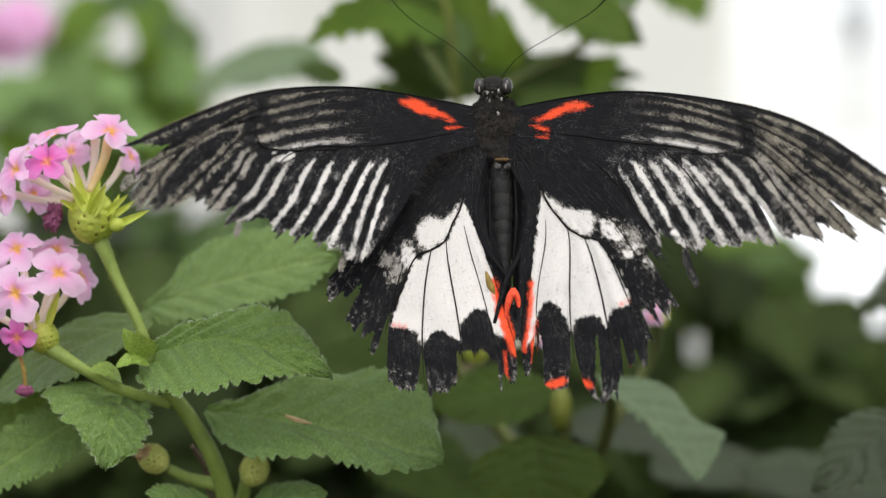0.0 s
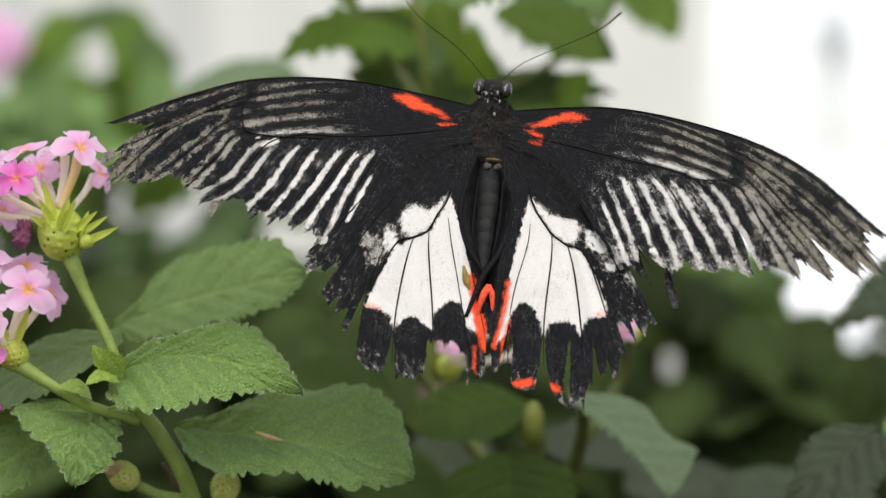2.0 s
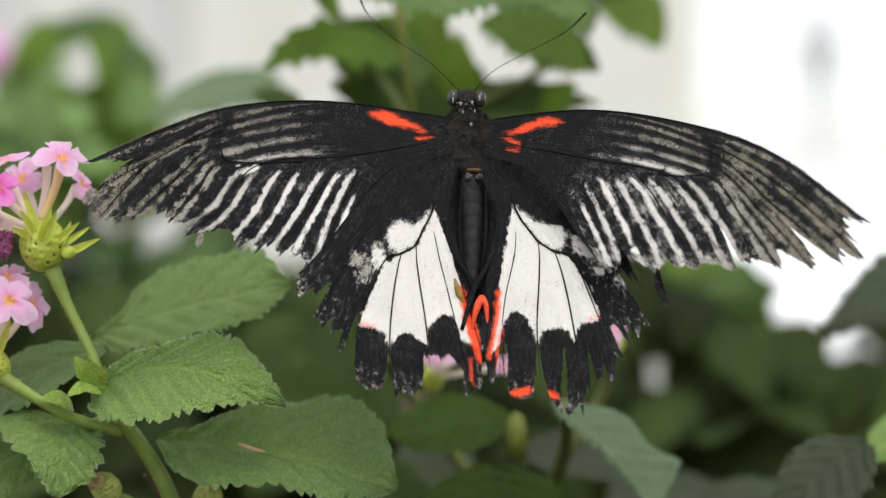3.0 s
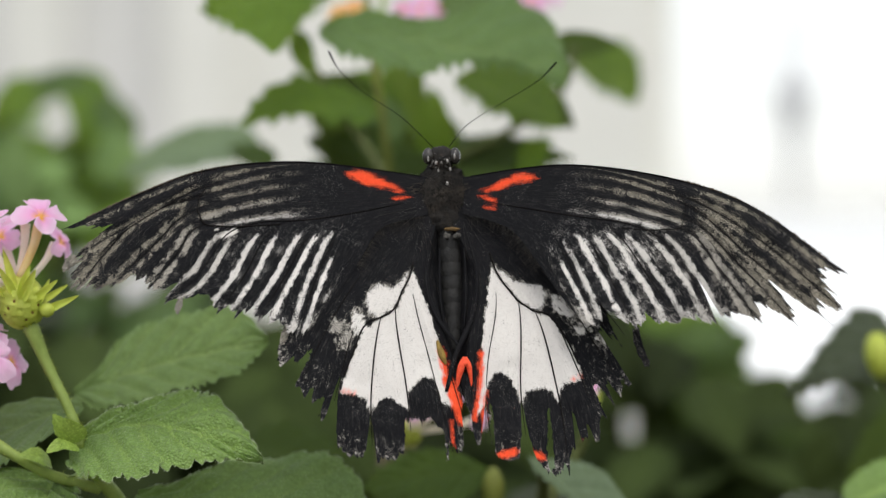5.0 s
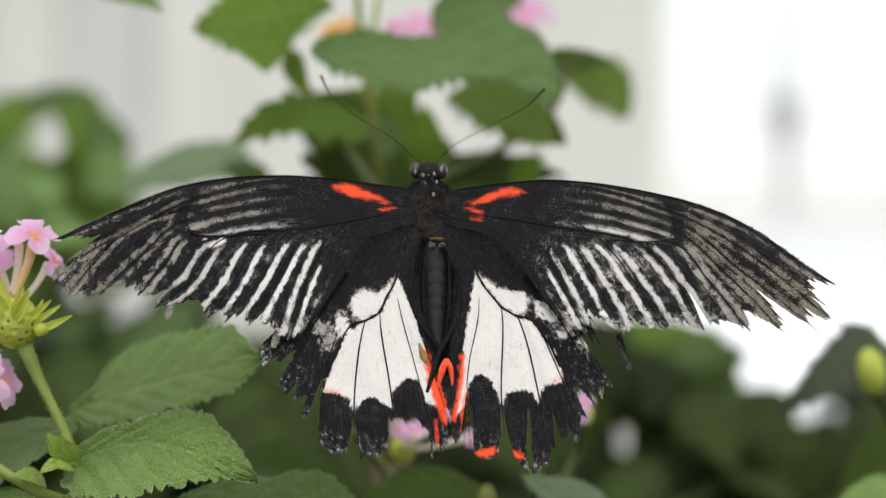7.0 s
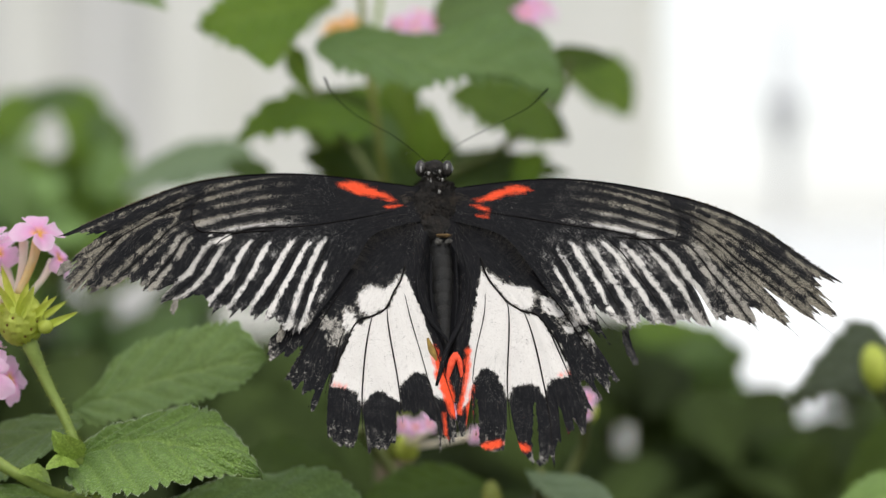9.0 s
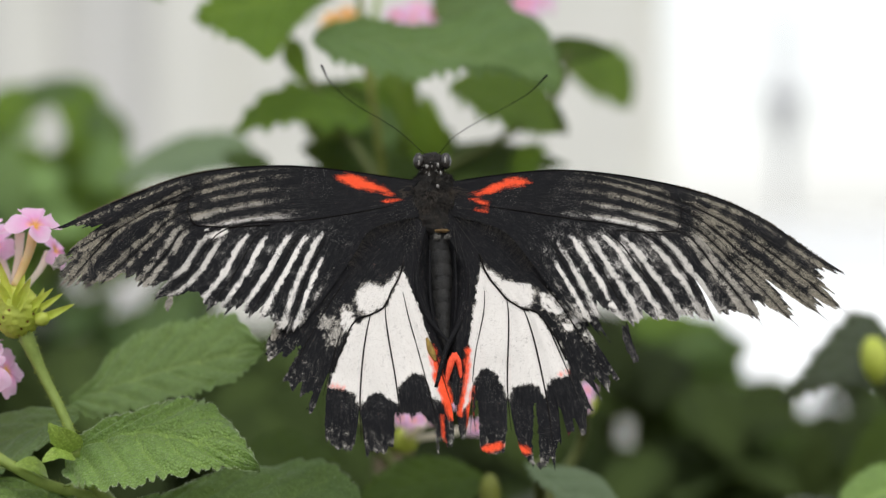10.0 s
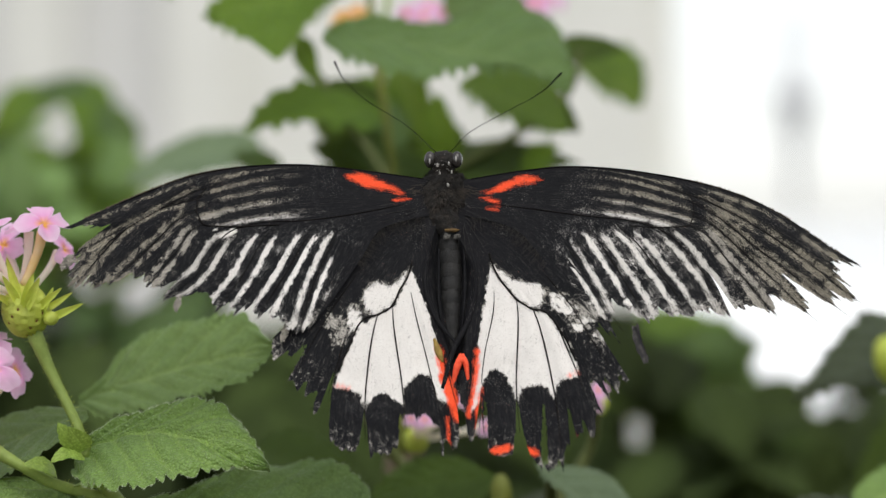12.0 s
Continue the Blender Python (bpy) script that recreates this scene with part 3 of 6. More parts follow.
    lf = wing("forewing", left_fore, (-2.77, -0.42, -0.01),
              torn_fore(1.3, [0.06, 0.0, 0.0, 0.06, 0.05, 0.14, 0.07, 0.03, 0.03], [(0.6, 0.28, 0.08), (4.72, 0.16, 0.12), (6.1, 0.12, 0.05), (6.72, 0.10, 0.07), (6.45, 0.08, -0.05), (7.15, 0.10, 0.07), (3.3, 0.12, 0.05), (2.2, 0.10, 0.05)]),
              fore_colour(red_left, 2.1, 0.68, [(0.36, 0.48, 0.48, 0.48, 0.55, 0.78, 0.94, 1.0, 0.98, 0.3), (0.0, 0.0, 0.02, 0.06, 0.22, 0.6, 0.9, 1.0, 1.0, 0.7), (0.2, 0.17, 0.17, 0.17, 0.18, 0.22, 0.245, 0.25, 0.24, 0.3)], [((-32.7, -6.7), (-30.8, -5.8), 0.42), ((-33.8, -5.6), (-33.5, -5.6), 0.15)], 0.0, 0.08),
              root, "worn black forewing with pale streaks and a frayed margin", 0.0, 900, 112, fore_veins, 3.0,
              [([(-35.4, 1.2), (-36.6, -0.6), (-36.8, -2.6), (-35.7, -4.8)], 0.11), ([(-23.5, -4.8), (-30.3, -5.2), (-35.1, -5), (-36.4, -4)], 0.12)], camber=0.35)
    rf = wing("forewing", right_fore, (2.96, -0.45, -0.01),
              torn_fore(7.7, [0.05, 0.05, 0.08, 0.09, 0.04, 0.04, 0.04, 0.07, 0.03], [(2.35, 0.30, 0.08), (4.86, 0.09, 0.22), (3.6, 0.15, 0.04), (1.3, 0.2, -0.03), (7.6, 0.16, 0.06), (6.6, 0.10, 0.05), (0.8, 0.10, 0.05), (5.5, 0.1, -0.03)]),
              fore_colour(red_right, 5.4, 0.72, [(0.38, 0.46, 0.48, 0.50, 0.58, 0.76, 0.86, 0.86, 0.74, 0.4), (0.0, 0.0, 0.02, 0.05, 0.25, 0.65, 0.85, 0.9, 0.85, 0.6), (0.2, 0.17, 0.17, 0.18, 0.18, 0.22, 0.24, 0.25, 0.24, 0.3)], [((25.8, -17.8), (26.4, -18.3), 0.3)], 0.10, 0.16),
              root, "worn black forewing with pale streaks and a frayed margin", 0.0, 900, 112, [(i, a, b + (0.05 if 1 <= i <= 4 else 0.0), w) for i, a, b, w in fore_veins], 9.0,
              [([(36.5, -0.6), (37.2, -2.2), (37, -4), (36.4, -5.6)], 0.09), ([(26.9, -5.6), (31.8, -5.9), (35, -5.8), (36.4, -5.6)], 0.10)], camber=0.35)

    def fringe(ob, line, hinge, a, c, count, seed, side=1, long=0.34, wide=0.14, material=FRINGE, label="worn brown scales on the front edge"):
        """Short scales or hairs that stand out along one edge of a wing."""
        rnd = random.Random(seed)
        bits = []
        for _ in range(count):
            u = rnd.uniform(a, c)
            p, q = spline(line, [u])[0], spline(line, [u + 0.01])[0]
            d = (q - p) / np.linalg.norm(q - p)
            out = np.array([-d[1], d[0]]) * (side if d[0] > 0 else -side)
            w, n = rnd.uniform(0.3, 1.0) * wide, rnd.uniform(0.3, 1.0) * long
            tip = p + out * n + d * rnd.uniform(-0.2, 0.3) * (1 + long)
            tri = np.array([p - d * w, p + d * w, tip])
            y = wing_depth(tri[:, 0] + hinge[0], tri[:, 1] + hinge[2]) - hinge[1] - 0.35 * np.sin(np.clip(np.hypot(tri[:, 0], tri[:, 1]) / 60.0, 0, 1) * math.pi) + rnd.uniform(-0.3, 0.3)
            bits.append((np.stack([tri[:, 0], y, tri[:, 1]], -1) * MM, [(0, 1, 2)]))
        v, f = joined(bits)
        part("fringe", mesh("fringe", v, f, material), ob, label)

    fringe(lf, left_fore[0], (-2.77, -0.42, -0.01), 0.42, 0.95, 420, 5)
    fringe(rf, right_fore[0], (2.96, -0.45, -0.01), 0.55, 0.98, 260, 6)
    fringe(lf, left_fore[9], (-2.77, -0.42, -0.01), 0.03, 0.55, 170, 7, -1, 3.2, 0.05, FUR, "fine dark hairs along the rear edge")
    fringe(rf, right_fore[9], (2.96, -0.45, -0.01), 0.03, 0.55, 170, 8, -1, 3.2, 0.05, FUR, "fine dark hairs along the rear edge")

    # hindwings
    def torn_hind(seed, dips, gaps, tails=()):
        def margin(k):
            v = k / 7
            e = 0.99 - sum(0.11 * max(0.0, 1 - abs(k - d) / 0.22) ** 1.3 for d in dips) - 0.32 * abs(k % 1 - 0.5) ** 2.4 + 0.020 * flow(v * 70, seed) + 0.014 * flow(v * 190, seed) + 0.011 * flow(v * 420, seed)
            for at, width, depth in tails:
                e += depth * max(0.0, 1 - abs(k - at) / width)
            for at, width, depth in gaps:
                e -= depth * min(1.0, 1.6 * max(0.0, 1 - abs(v - at) / width))
            return e
        return margin

    def hind_colour(patches, reds, greys, seed):
        def colour(idx, gap, across, r, x, z):
            wob = field(x, z, 1.4, seed)
            light = np.zeros_like(x)
            for patch, soft in patches:
                d = inside(patch, x, z) + 0.22 * wob
                light = np.maximum(light, step(d / soft, -1.0, 1.0))
            for c, e, w, k in greys:
                light = np.maximum(light, k * step(streak(c, e, w, x, z) + 0.7 * wob, -1.2, 1.2))
            redm = np.zeros_like(x)
            for a, b, w, k in reds:
                redm = np.maximum(redm, k * step(streak(a, b, w, x, z) + 0.25 * wob, -1.2, 0.45))
            return light * 1.5 - 0.20 + 0.06 * wob + (0.32 + 0.2 * wob) * step(r, 0.86, 1.0) + (0.13 + 0.06 * wob) * step(r, 0.66, 0.8) * (light < 0.3) + (0.13 + 0.08 * wob) * (1 - step(idx, 1.8, 2.3)) * step(r, 0.35, 0.5), redm, 0.35 + 0.65 * (light > 0.5)
        return colour

    left_hind = [
        [(-0.3, 1.8), (-5.8, 0.6), (-12.6, -4.2), (-21.1, -15), (-26.6, -20.6)],
        [(0, 0.1), (-7.6, -4.2), (-14.3, -12.4), (-19.6, -21.3), (-22.6, -28)],
        [(0, -0.4), (-5.8, -6), (-12.3, -16), (-15.3, -24.9), (-18.1, -35.1)],
        [(0, -0.6), (-4.4, -6.9), (-8.6, -15.7), (-10.4, -27.6), (-10.3, -38.9)],
        [(0.1, -0.8), (-3.6, -7.4), (-6.2, -14.2), (-4.6, -27.7), (-3.9, -37.4)],
        [(0.1, -1), (-3.3, -8.3), (-2.9, -14.2), (-0.5, -24.1), (3.1, -39.4)],
        [(0.2, -1.2), (-2.4, -9.6), (-0.1, -16.9), (2.2, -24.1), (4.6, -32.6)],
        [(2, -1.6), (2.8, -7.8), (3, -14.2), (3.4, -18.7), (3.7, -23.2)],
    ]
    right_hind = [
        [(0.3, 1.8), (8.1, 0.3), (15.8, -4.6), (23.8, -15), (30.2, -23.8)],
        [(0, 0.1), (9, -4.2), (17.1, -12.8), (22.1, -20.9), (26.9, -28.4)],
        [(0, -0.4), (7.1, -6), (14.3, -14.6), (19, -24.9), (23, -36.3)],
        [(0, -0.6), (6, -6.9), (12.1, -14.6), (15.4, -28), (16.8, -41.5)],
        [(-0.1, -0.8), (5.5, -7.4), (9.6, -13.3), (9.5, -27.6), (10.4, -39.1)],
        [(-0.1, -1), (5, -8), (6, -14.2), (4.2, -24.1), (3.4, -38.1)],
        [(-0.2, -1.2), (4.4, -9.6), (3.1, -16.9), (2.1, -24.1), (1, -32.6)],
        [(-1.5, -1.6), (-0.7, -7.8), (-0.6, -14.2), (-0.4, -18.7), (-0.4, -23.2)],
    ]
    patches_left = [([(-3.3, -8.4), (-2.4, -10.6), (-0.6, -15.1), (0.9, -20.1), (2, -24.6), (3.4, -29.7), (2.1, -30), (0.9, -29), (0.4, -27.3), (-0.2, -25.8), (-1.6, -25.2), (-3.2, -26.1), (-4.3, -27.7), (-4.5, -30.4), (-5.6, -29.6), (-7.2, -28.4), (-8.3, -28.5), (-9.7, -29.3), (-10.6, -30.3), (-11.5, -28.3), (-13.3, -27.6), (-15.3, -27.4), (-14.9, -25.4), (-12.9, -20.9), (-11.4, -17.6), (-8.9, -16.2), (-5.9, -14.3)], 0.45),
                    ([(-3.6, -8.2), (-5.3, -10.3), (-6.9, -11.1), (-8.5, -10.5), (-10, -10.8), (-10.9, -12.8), (-10.3, -15.1), (-8.9, -15.6), (-6.5, -14.2), (-4.9, -11.2)], 1.25)]
    patches_right = [([(5.4, -8.1), (6.8, -9.9), (9.6, -13.5), (12.1, -15.1), (14.3, -15.7), (17.5, -20), (19, -23.6), (19.1, -25.8), (16.7, -26.2), (15.8, -27.6), (15.3, -29.2), (14.4, -27.6), (13.3, -27.1), (12, -27.1), (10.4, -27.8), (9.7, -29.8), (8.8, -27.6), (7.9, -25.7), (6.6, -24.5), (5.2, -25), (4.1, -26.8), (3.7, -29.9), (2.1, -31.7), (3, -25), (3.6, -19.6), (4.4, -14.2)], 0.45),
                     ([(5.6, -7.6), (7.3, -8.7), (8.9, -10.1), (10.8, -10.5), (13, -10.8), (14, -11.9), (13.8, -13.7), (13.1, -14.7), (11.8, -14.6), (9.7, -13.1), (7.1, -10)], 1.25)]
    hind_veins = [(0, 0.4, 0.85, 0.10), (1, 0.4, 0.9, 0.10), (2, 0.55, 0.84, 0.11), (3, 0.5, 0.93, 0.14), (4, 0.5, 0.90, 0.13), (5, 0.42, 0.98, 0.09), (6, 0.6, 1.0, 0.08)]
    lh = wing("hindwing", left_hind, (-1.84, -1.39, -3.71),
              torn_hind(4.2, (2, 3, 4), [(0.455, 0.035, 0.012), (0.30, 0.025, 0.06), (0.28, 0.012, 0.06), (0.215, 0.07, 0.055), (0.19, 0.015, 0.07), (0.08, 0.03, 0.12)], [(5.0, 0.12, 0.015), (3.1, 0.10, 0.10)]),
              hind_colour(patches_left,
                          [((1, -21.3), (2, -25.8), 0.2, 0.9), ((2, -25.8), (4.4, -32.3), 0.5, 1.0), ((2.5, -32.4), (2.9, -38.8), -0.25, 1.0), ((-14.9, -27.1), (-13, -27.4), 0.0, 0.65)],
                          [((-12.3, -15.6), (-11.9, -17.6), 1.0, 0.75), ((-15.2, -17.1), (-14.3, -18.7), 1.6, 0.45)], 3.3),
              root, "black and white hindwing with a red inner edge and ragged tails", 0.3, 640, 128, hind_veins, 13.0,
              [([(-3.1, -7.1), (-3.8, -9.7), (-5.1, -11.7), (-6.1, -14.2), (-7.2, -15.1), (-8.9, -15.8), (-10.7, -16.2), (-11.8, -17.6), (-13.3, -21.2), (-14.7, -24.5)], 0.15)], 4.0,
              [((-20.1, -20.6), (-23.6, -25.6), 0.15, 0.9), ((-18.2, -28.2), (-23.4, -33.8), 0.2, 2.6), ((-4.9, -32), (-4.4, -40.5), 0.12, 0.6),
               ((-3.2, -33), (-3.1, -41), 1.0, 1.3), ((-1.1, -33.2), (-1.1, -41), 1.2, 1.2), ((0.4, -34.4), (0.7, -41), 0.8, 0.8)])
    rh = wing("hindwing", right_hind, (2.22, -1.45, -3.72),
              torn_hind(8.9, (4, 5), [(0.571, 0.012, 0.05), (0.379, 0.014, 0.08), (0.33, 0.01, 0.05), (0.366, 0.062, 0.075), (0.26, 0.03, 0.05), (0.19, 0.02, 0.12), (0.08, 0.03, 0.26)], [(3.0, 0.07, 0.06), (4.95, 0.12, 0.02)]),
              hind_colour(patches_right,
                          [((3.4, -21.6), (3.0, -26.8), 0.10, 0.85), ((3.0, -26.8), (1.9, -32.1), 0.0, 0.9), ((4.0, -27.7), (3.3, -30.8), 0.0, 0.7), ((3.3, -30.8), (3.7, -37), 0.0, 0.9), ((5.8, -37.6), (8.0, -37.0), 0.25, 0.9), ((10.7, -37.1), (12.3, -37.8), 0.2, 0.9),
                           ((17.7, -25.6), (19, -25.3), 0.0, 0.6), ((19, -35.1), (18.9, -36.2), 0.1, 0.35)],
                          [((15.7, -13.4), (18, -15.3), 1.2, 0.7), ((19.1, -17.9), (20.6, -17), 0.8, 0.75), ((19.8, -14.9), (20.7, -15.9), 1.4, 0.5), ((22.2, -19.4), (22.6, -19.7), 0.6, 0.7)], 6.1),
              root, "black and white hindwing with a red inner edge and ragged tails", 0.3, 640, 128, hind_veins, 17.0,
              [([(5.3, -5.8), (5.9, -8), (6.8, -9.9), (9.6, -13.4), (12.1, -15), (14.2, -15.2), (15.7, -17), (17.5, -20), (18.8, -23.1)], 0.15)], 4.0,
              [((24.4, -15.9), (30.2, -23.1), 0.5, 2.6), ((24.4, -18.8), (29.8, -27.7), 0.15, 1.0), ((25.7, -25.3), (26.8, -31.5), 0.1, 0.6), ((21.4, -26.7), (24.7, -32.4), 0.3, 1.2), ((4.5, -29.9), (4.7, -38.3), 0.15, 0.3),
               ((9.5, -32.5), (9.5, -38.7), 0.1, 0.3), ((13.7, -30.4), (13.8, -39.1), 0.1, 0.5), ((18.6, -34.6), (18.9, -38.6), 0.1, 0.35)])

    def scrap(ob, pts, hinge, lift, tone):
        """A torn shred of wing hanging from the margin."""
        p = spline(np.array(pts + [pts[0]], float), np.linspace(0, 1, 28))[:-1]
        c = p.mean(axis=0)
        rnd = random.Random(len(ob.children) + int(abs(c[0]) * 10))
        p = c + (p - c) * np.array([rnd.uniform(0.75, 1.1) for _ in p])[:, None]
        p = np.concatenate([p, [c]])
        y = wing_depth(p[:, 0] + hinge[0], p[:, 1] + hinge[2]) - hinge[1] + lift + 0.25 * p[:, 0] % 0.3
        n = len(p) - 1
        f = [(i, (i + 1) % n, n) for i in range(n)]
        part("torn_shred", mesh("torn_shred", np.stack([p[:, 0], y, p[:, 1]], -1) * MM, f, WING, np.full((len(p), 3), 1.0) * tone), ob)

    scrap(lf, [(-39.4, -15.5), (-38.8, -15.8), (-38.7, -17.1), (-39.3, -18.9), (-40.1, -18.3), (-39.7, -16.9)], (-2.77, -0.42, -0.01), 0.1, (0.6, 0.0, 0.1))
    scrap(lf, [(-51.9, -13.5), (-51, -13.1), (-51.2, -14.6), (-52.7, -15.4), (-52.3, -14.2)], (-2.77, -0.42, -0.01), 0.1, (0.6, 0.0, 0.1))
    scrap(lf, [(-57.5, -10.1), (-56.1, -9.5), (-55.7, -10.8), (-56.9, -12), (-58, -12.2)], (-2.77, -0.42, -0.01), 0.1, (0.6, 0.0, 0.1))
    scrap(lf, [(-22.7, -21), (-21.6, -20.5), (-21.7, -22.3), (-22.5, -23.8), (-23.2, -23.2)], (-2.77, -0.42, -0.01), 0.1, (0.6, 0.0, 0.1))
    scrap(rh, [(27.6, -17.7), (28.7, -17), (29.4, -19.9), (30.4, -23), (29.6, -23.9), (28.3, -21.1)], (2.22, -1.45, -3.72), 0.9, (0.2, 0.0, 0.3))

    # body
    def b(name, vf, material, label="", scale=MM):
        v, f = vf
        return part(name, mesh(name, np.asarray(v) * scale, f, material), root, label)

    def soft_tilt(deg):
        return Euler((radians(deg), 0, 0)).to_matrix()

    b("thorax", ball((0, 1.5, -0.25), (4.4, 2.6, 5.0), soft_tilt(-14), 30, 36, 0.25, 3), FUR, "furry black thorax")
    b("thorax_rear", ball((0.09, 0.6, -3.6), (3.9, 2.2, 3.2), soft_tilt(-14), 20, 26, 0.3, 6), FUR)
    b("head", ball((-0.01, 2.5, 5.81), (2.3, 2.0, 1.9), None, 16, 20, 0.12, 5), FUR)
    for px in ((-2.2, 1.5, 6.1), (2.2, 1.5, 6.1)):
        b("eye", ball(px, (0.95, 1.2, 1.4), None, 14, 16), EYE, "dark glossy eye")
    marks = [((-2.2, 0.1, 5.7), 0.2, 0.6), ((2.1, 0.1, 6.1), 0.2, 0.6), ((-0.93, 0.3, 5.1), 0.3, 0.4), ((0.92, 0.3, 5.37), 0.25, 0.4),
             ((-0.56, 0.4, 3.8), 0.22, 0.4), ((1.39, 0.4, 3.99), 0.22, 0.4), ((0.83, -0.9, 1.74), 0.32, 0.4), ((-3.25, 1, 1.69), 0.3, 0.25)]
    for c, w, h in marks:
        b("pale_spot", ball(c, (w * 0.75, 0.22, h * 0.75), None, 8, 10, 0.5, w), PALE, "small pale spot")
    for i in range(9):
        t = i / 8
        w = 2.0 * (1 - 0.4 * t ** 1.5)
        b("abdomen_segment", ball((1.2 + 0.35 * t, 0.6 - 4.6 * t, -6.01 - 17.0 * t), (w * 1.02, w * 0.95, 3.1), soft_tilt(-15), 14, 20, 0.12, i), ABDOMEN)
    b("ochre_band", ball((1.6, -1.75, -5.7), (1.3, 0.4, 0.3), None, 10, 16, 0.7, 2), OCHRE_DIM, "ochre band at the waist")
    for side in (-1, 1):
        b("pale_spot", ball((1.5 + side * 0.85, -2.1, -6.8), (0.6, 0.25, 0.5), None, 8, 10, 0.8, 4 + side), DULL, "small pale spot")
    # inner folds of the hindwings and the crossed, curled edges
    fold = [
        ([(-1.83, -2, -6.94), (-2.73, -4.5, -14.28), (-1.08, -6, -19.74), (2.57, -8, -24.41)], [0.15, 0.35, 0.4, 0.25]),
        ([(4.06, -2, -6.94), (5.51, -4.5, -13.36), (4.58, -6, -19.74), (2.02, -8, -25.14), (0.21, -9.5, -31.43)], [0.15, 0.3, 0.5, 0.45, 0.3]),
        ([(-0.54, -2.5, -8.79), (-0.53, -4.5, -16.11), (0.02, -6, -21.56)], [0.15, 0.25, 0.12]),
        ([(3.5, -2.5, -8.79), (3.68, -4.5, -16.11), (3.21, -6, -21.56)], [0.15, 0.25, 0.12]),
    ]
    for pts, rad in fold:
        b("wing_fold", tube(pts, rad, 8, 30), WING, "rolled black inner wing fold")
    for pts, rad in (([(3.3, -8.7, -25.9), (3.9, -8.9, -27.4), (4.2, -9, -29.4), (4.4, -9, -31.6)], [0.3, 0.45, 0.28, 0.1]),
                     ([(3.2, -8.7, -25.9), (2.7, -8.9, -27.4), (2.2, -9.1, -29.3), (1.9, -9.1, -31.6)], [0.3, 0.6, 0.42, 0.12]),
                     ([(2.6, -8.85, -27.0), (3.3, -8.9, -26.9), (4.0, -8.85, -27.0)], [0.3, 0.6, 0.3])):
        b("red_flap", tube(pts, rad, 10, 30), RED, "curled red wing edge")
    b("wing_fold", ball((3.2, -8.8, -30.7), (0.7, 0.25, 2.2), Euler((0, radians(-6), 0)).to_matrix(), 12, 14, 0.4, 3), WING, "rolled black inner wing fold")
    b("ochre_edge", tube([(-1.16, -7, -23.36), (-0.43, -7.5, -25.61), (0.21, -7.8, -27.15)], [0.2, 0.6, 0.2], 8, 14), OCHRE)
    # antennae with clubbed tips
    for pts in ([(-1.03, 2, 7.19), (-6.39, 6, 12.3), (-13.04, 9, 16.68), (-16.85, 10, 20.32), (-18.46, 10, 23.35)], [(1.11, 2, 7.38), (4.38, 5, 11.03), (10.49, 7, 14.69), (16.16, 8, 18.03), (19.45, 8, 21.23)]):
        b("antenna", tube(pts, [0.065, 0.06, 0.06, 0.08, 0.18], 6, 40), VEIN, "thin black antenna with a clubbed tip")
    # fur
    rnd = random.Random(4)
    hairs = []
    for i in range(3200):
        d = Vector((rnd.gauss(0, 1), rnd.gauss(-0.7, 1), rnd.gauss(0, 1))).normalized()
        c = Vector((0, 1.5, -0.25)) if i < 2500 else Vector((-0.01, 2.5, 5.35))
        q = Vector((4.5, 2.6, 5.0)) if i < 2500 else Vector((2.0, 1.8, 1.8))
        p = c + (soft_tilt(-14) if i < 2500 else Matrix.Identity(3)) @ Vector((d.x * q.x, d.y * q.y, d.z * q.z))
        lean = (d + Vector((0, -0.1, -0.6))).normalized() * rnd.uniform(0.3, 1.1)
        side = d.cross(Vector((0.3, 0.2, 1))).normalized() * 0.07
        hairs.append(([tuple(p + side), tuple(p - side), tuple(p + lean)], [(0, 1, 2)]))
    for side in (-1, 1):
        tuft = []
        for _ in range(950):
            a = rnd.uniform(-1.1, 0.35)
            p = Vector((0, 0.2, -0.64)) + Vector((side * rnd.uniform(2.6, 5.2), rnd.uniform(-0.9, 0.3), a * 4.6 + rnd.gauss(0, 0.4)))
            d = Vector((side * rnd.uniform(0.5, 1.0), rnd.uniform(-0.35, 0.15), a * 0.7 - 0.45 + rnd.gauss(0, 0.25))).normalized()
            wide = d.cross(Vector((0, 1, 0.1))).normalized() * 0.06
            tuft.append(([tuple(p + wide), tuple(p - wide), tuple(p + d * rnd.uniform(0.7, 2.4))], [(0, 1, 2)]))
        b("side_fur", joined(tuft), BROWN_FUR, "fine hairs over the wing roots")
    for side in (-1, 1):
        for k in range(9):
            a = radians(-8 - 13 * k + rnd.uniform(-4, 4))
            n = rnd.uniform(5, 10)
            o = Vector((0, 0, -0.65)) + Vector((side * 3.2, 0, -1.2 - 0.35 * k))
            q = [o + Vector((side * math.cos(a) * n * t, 0, math.sin(a) * n * t)) for t in (0.15, 0.5, 1.0)]
            q = [(v.x, wing_depth(v.x, v.z) - 0.32, v.z) for v in q]
            b("root_hair", tube(q, [0.045, 0.035, 0.015], 5, 10), FUR)
    b("fur", joined(hairs[:-380]), BROWN_FUR, "short dark body fur")
    b("pale_fur", joined(hairs[2000:2500:3] + hairs[-100:]), PALE, "scattered pale hairs")
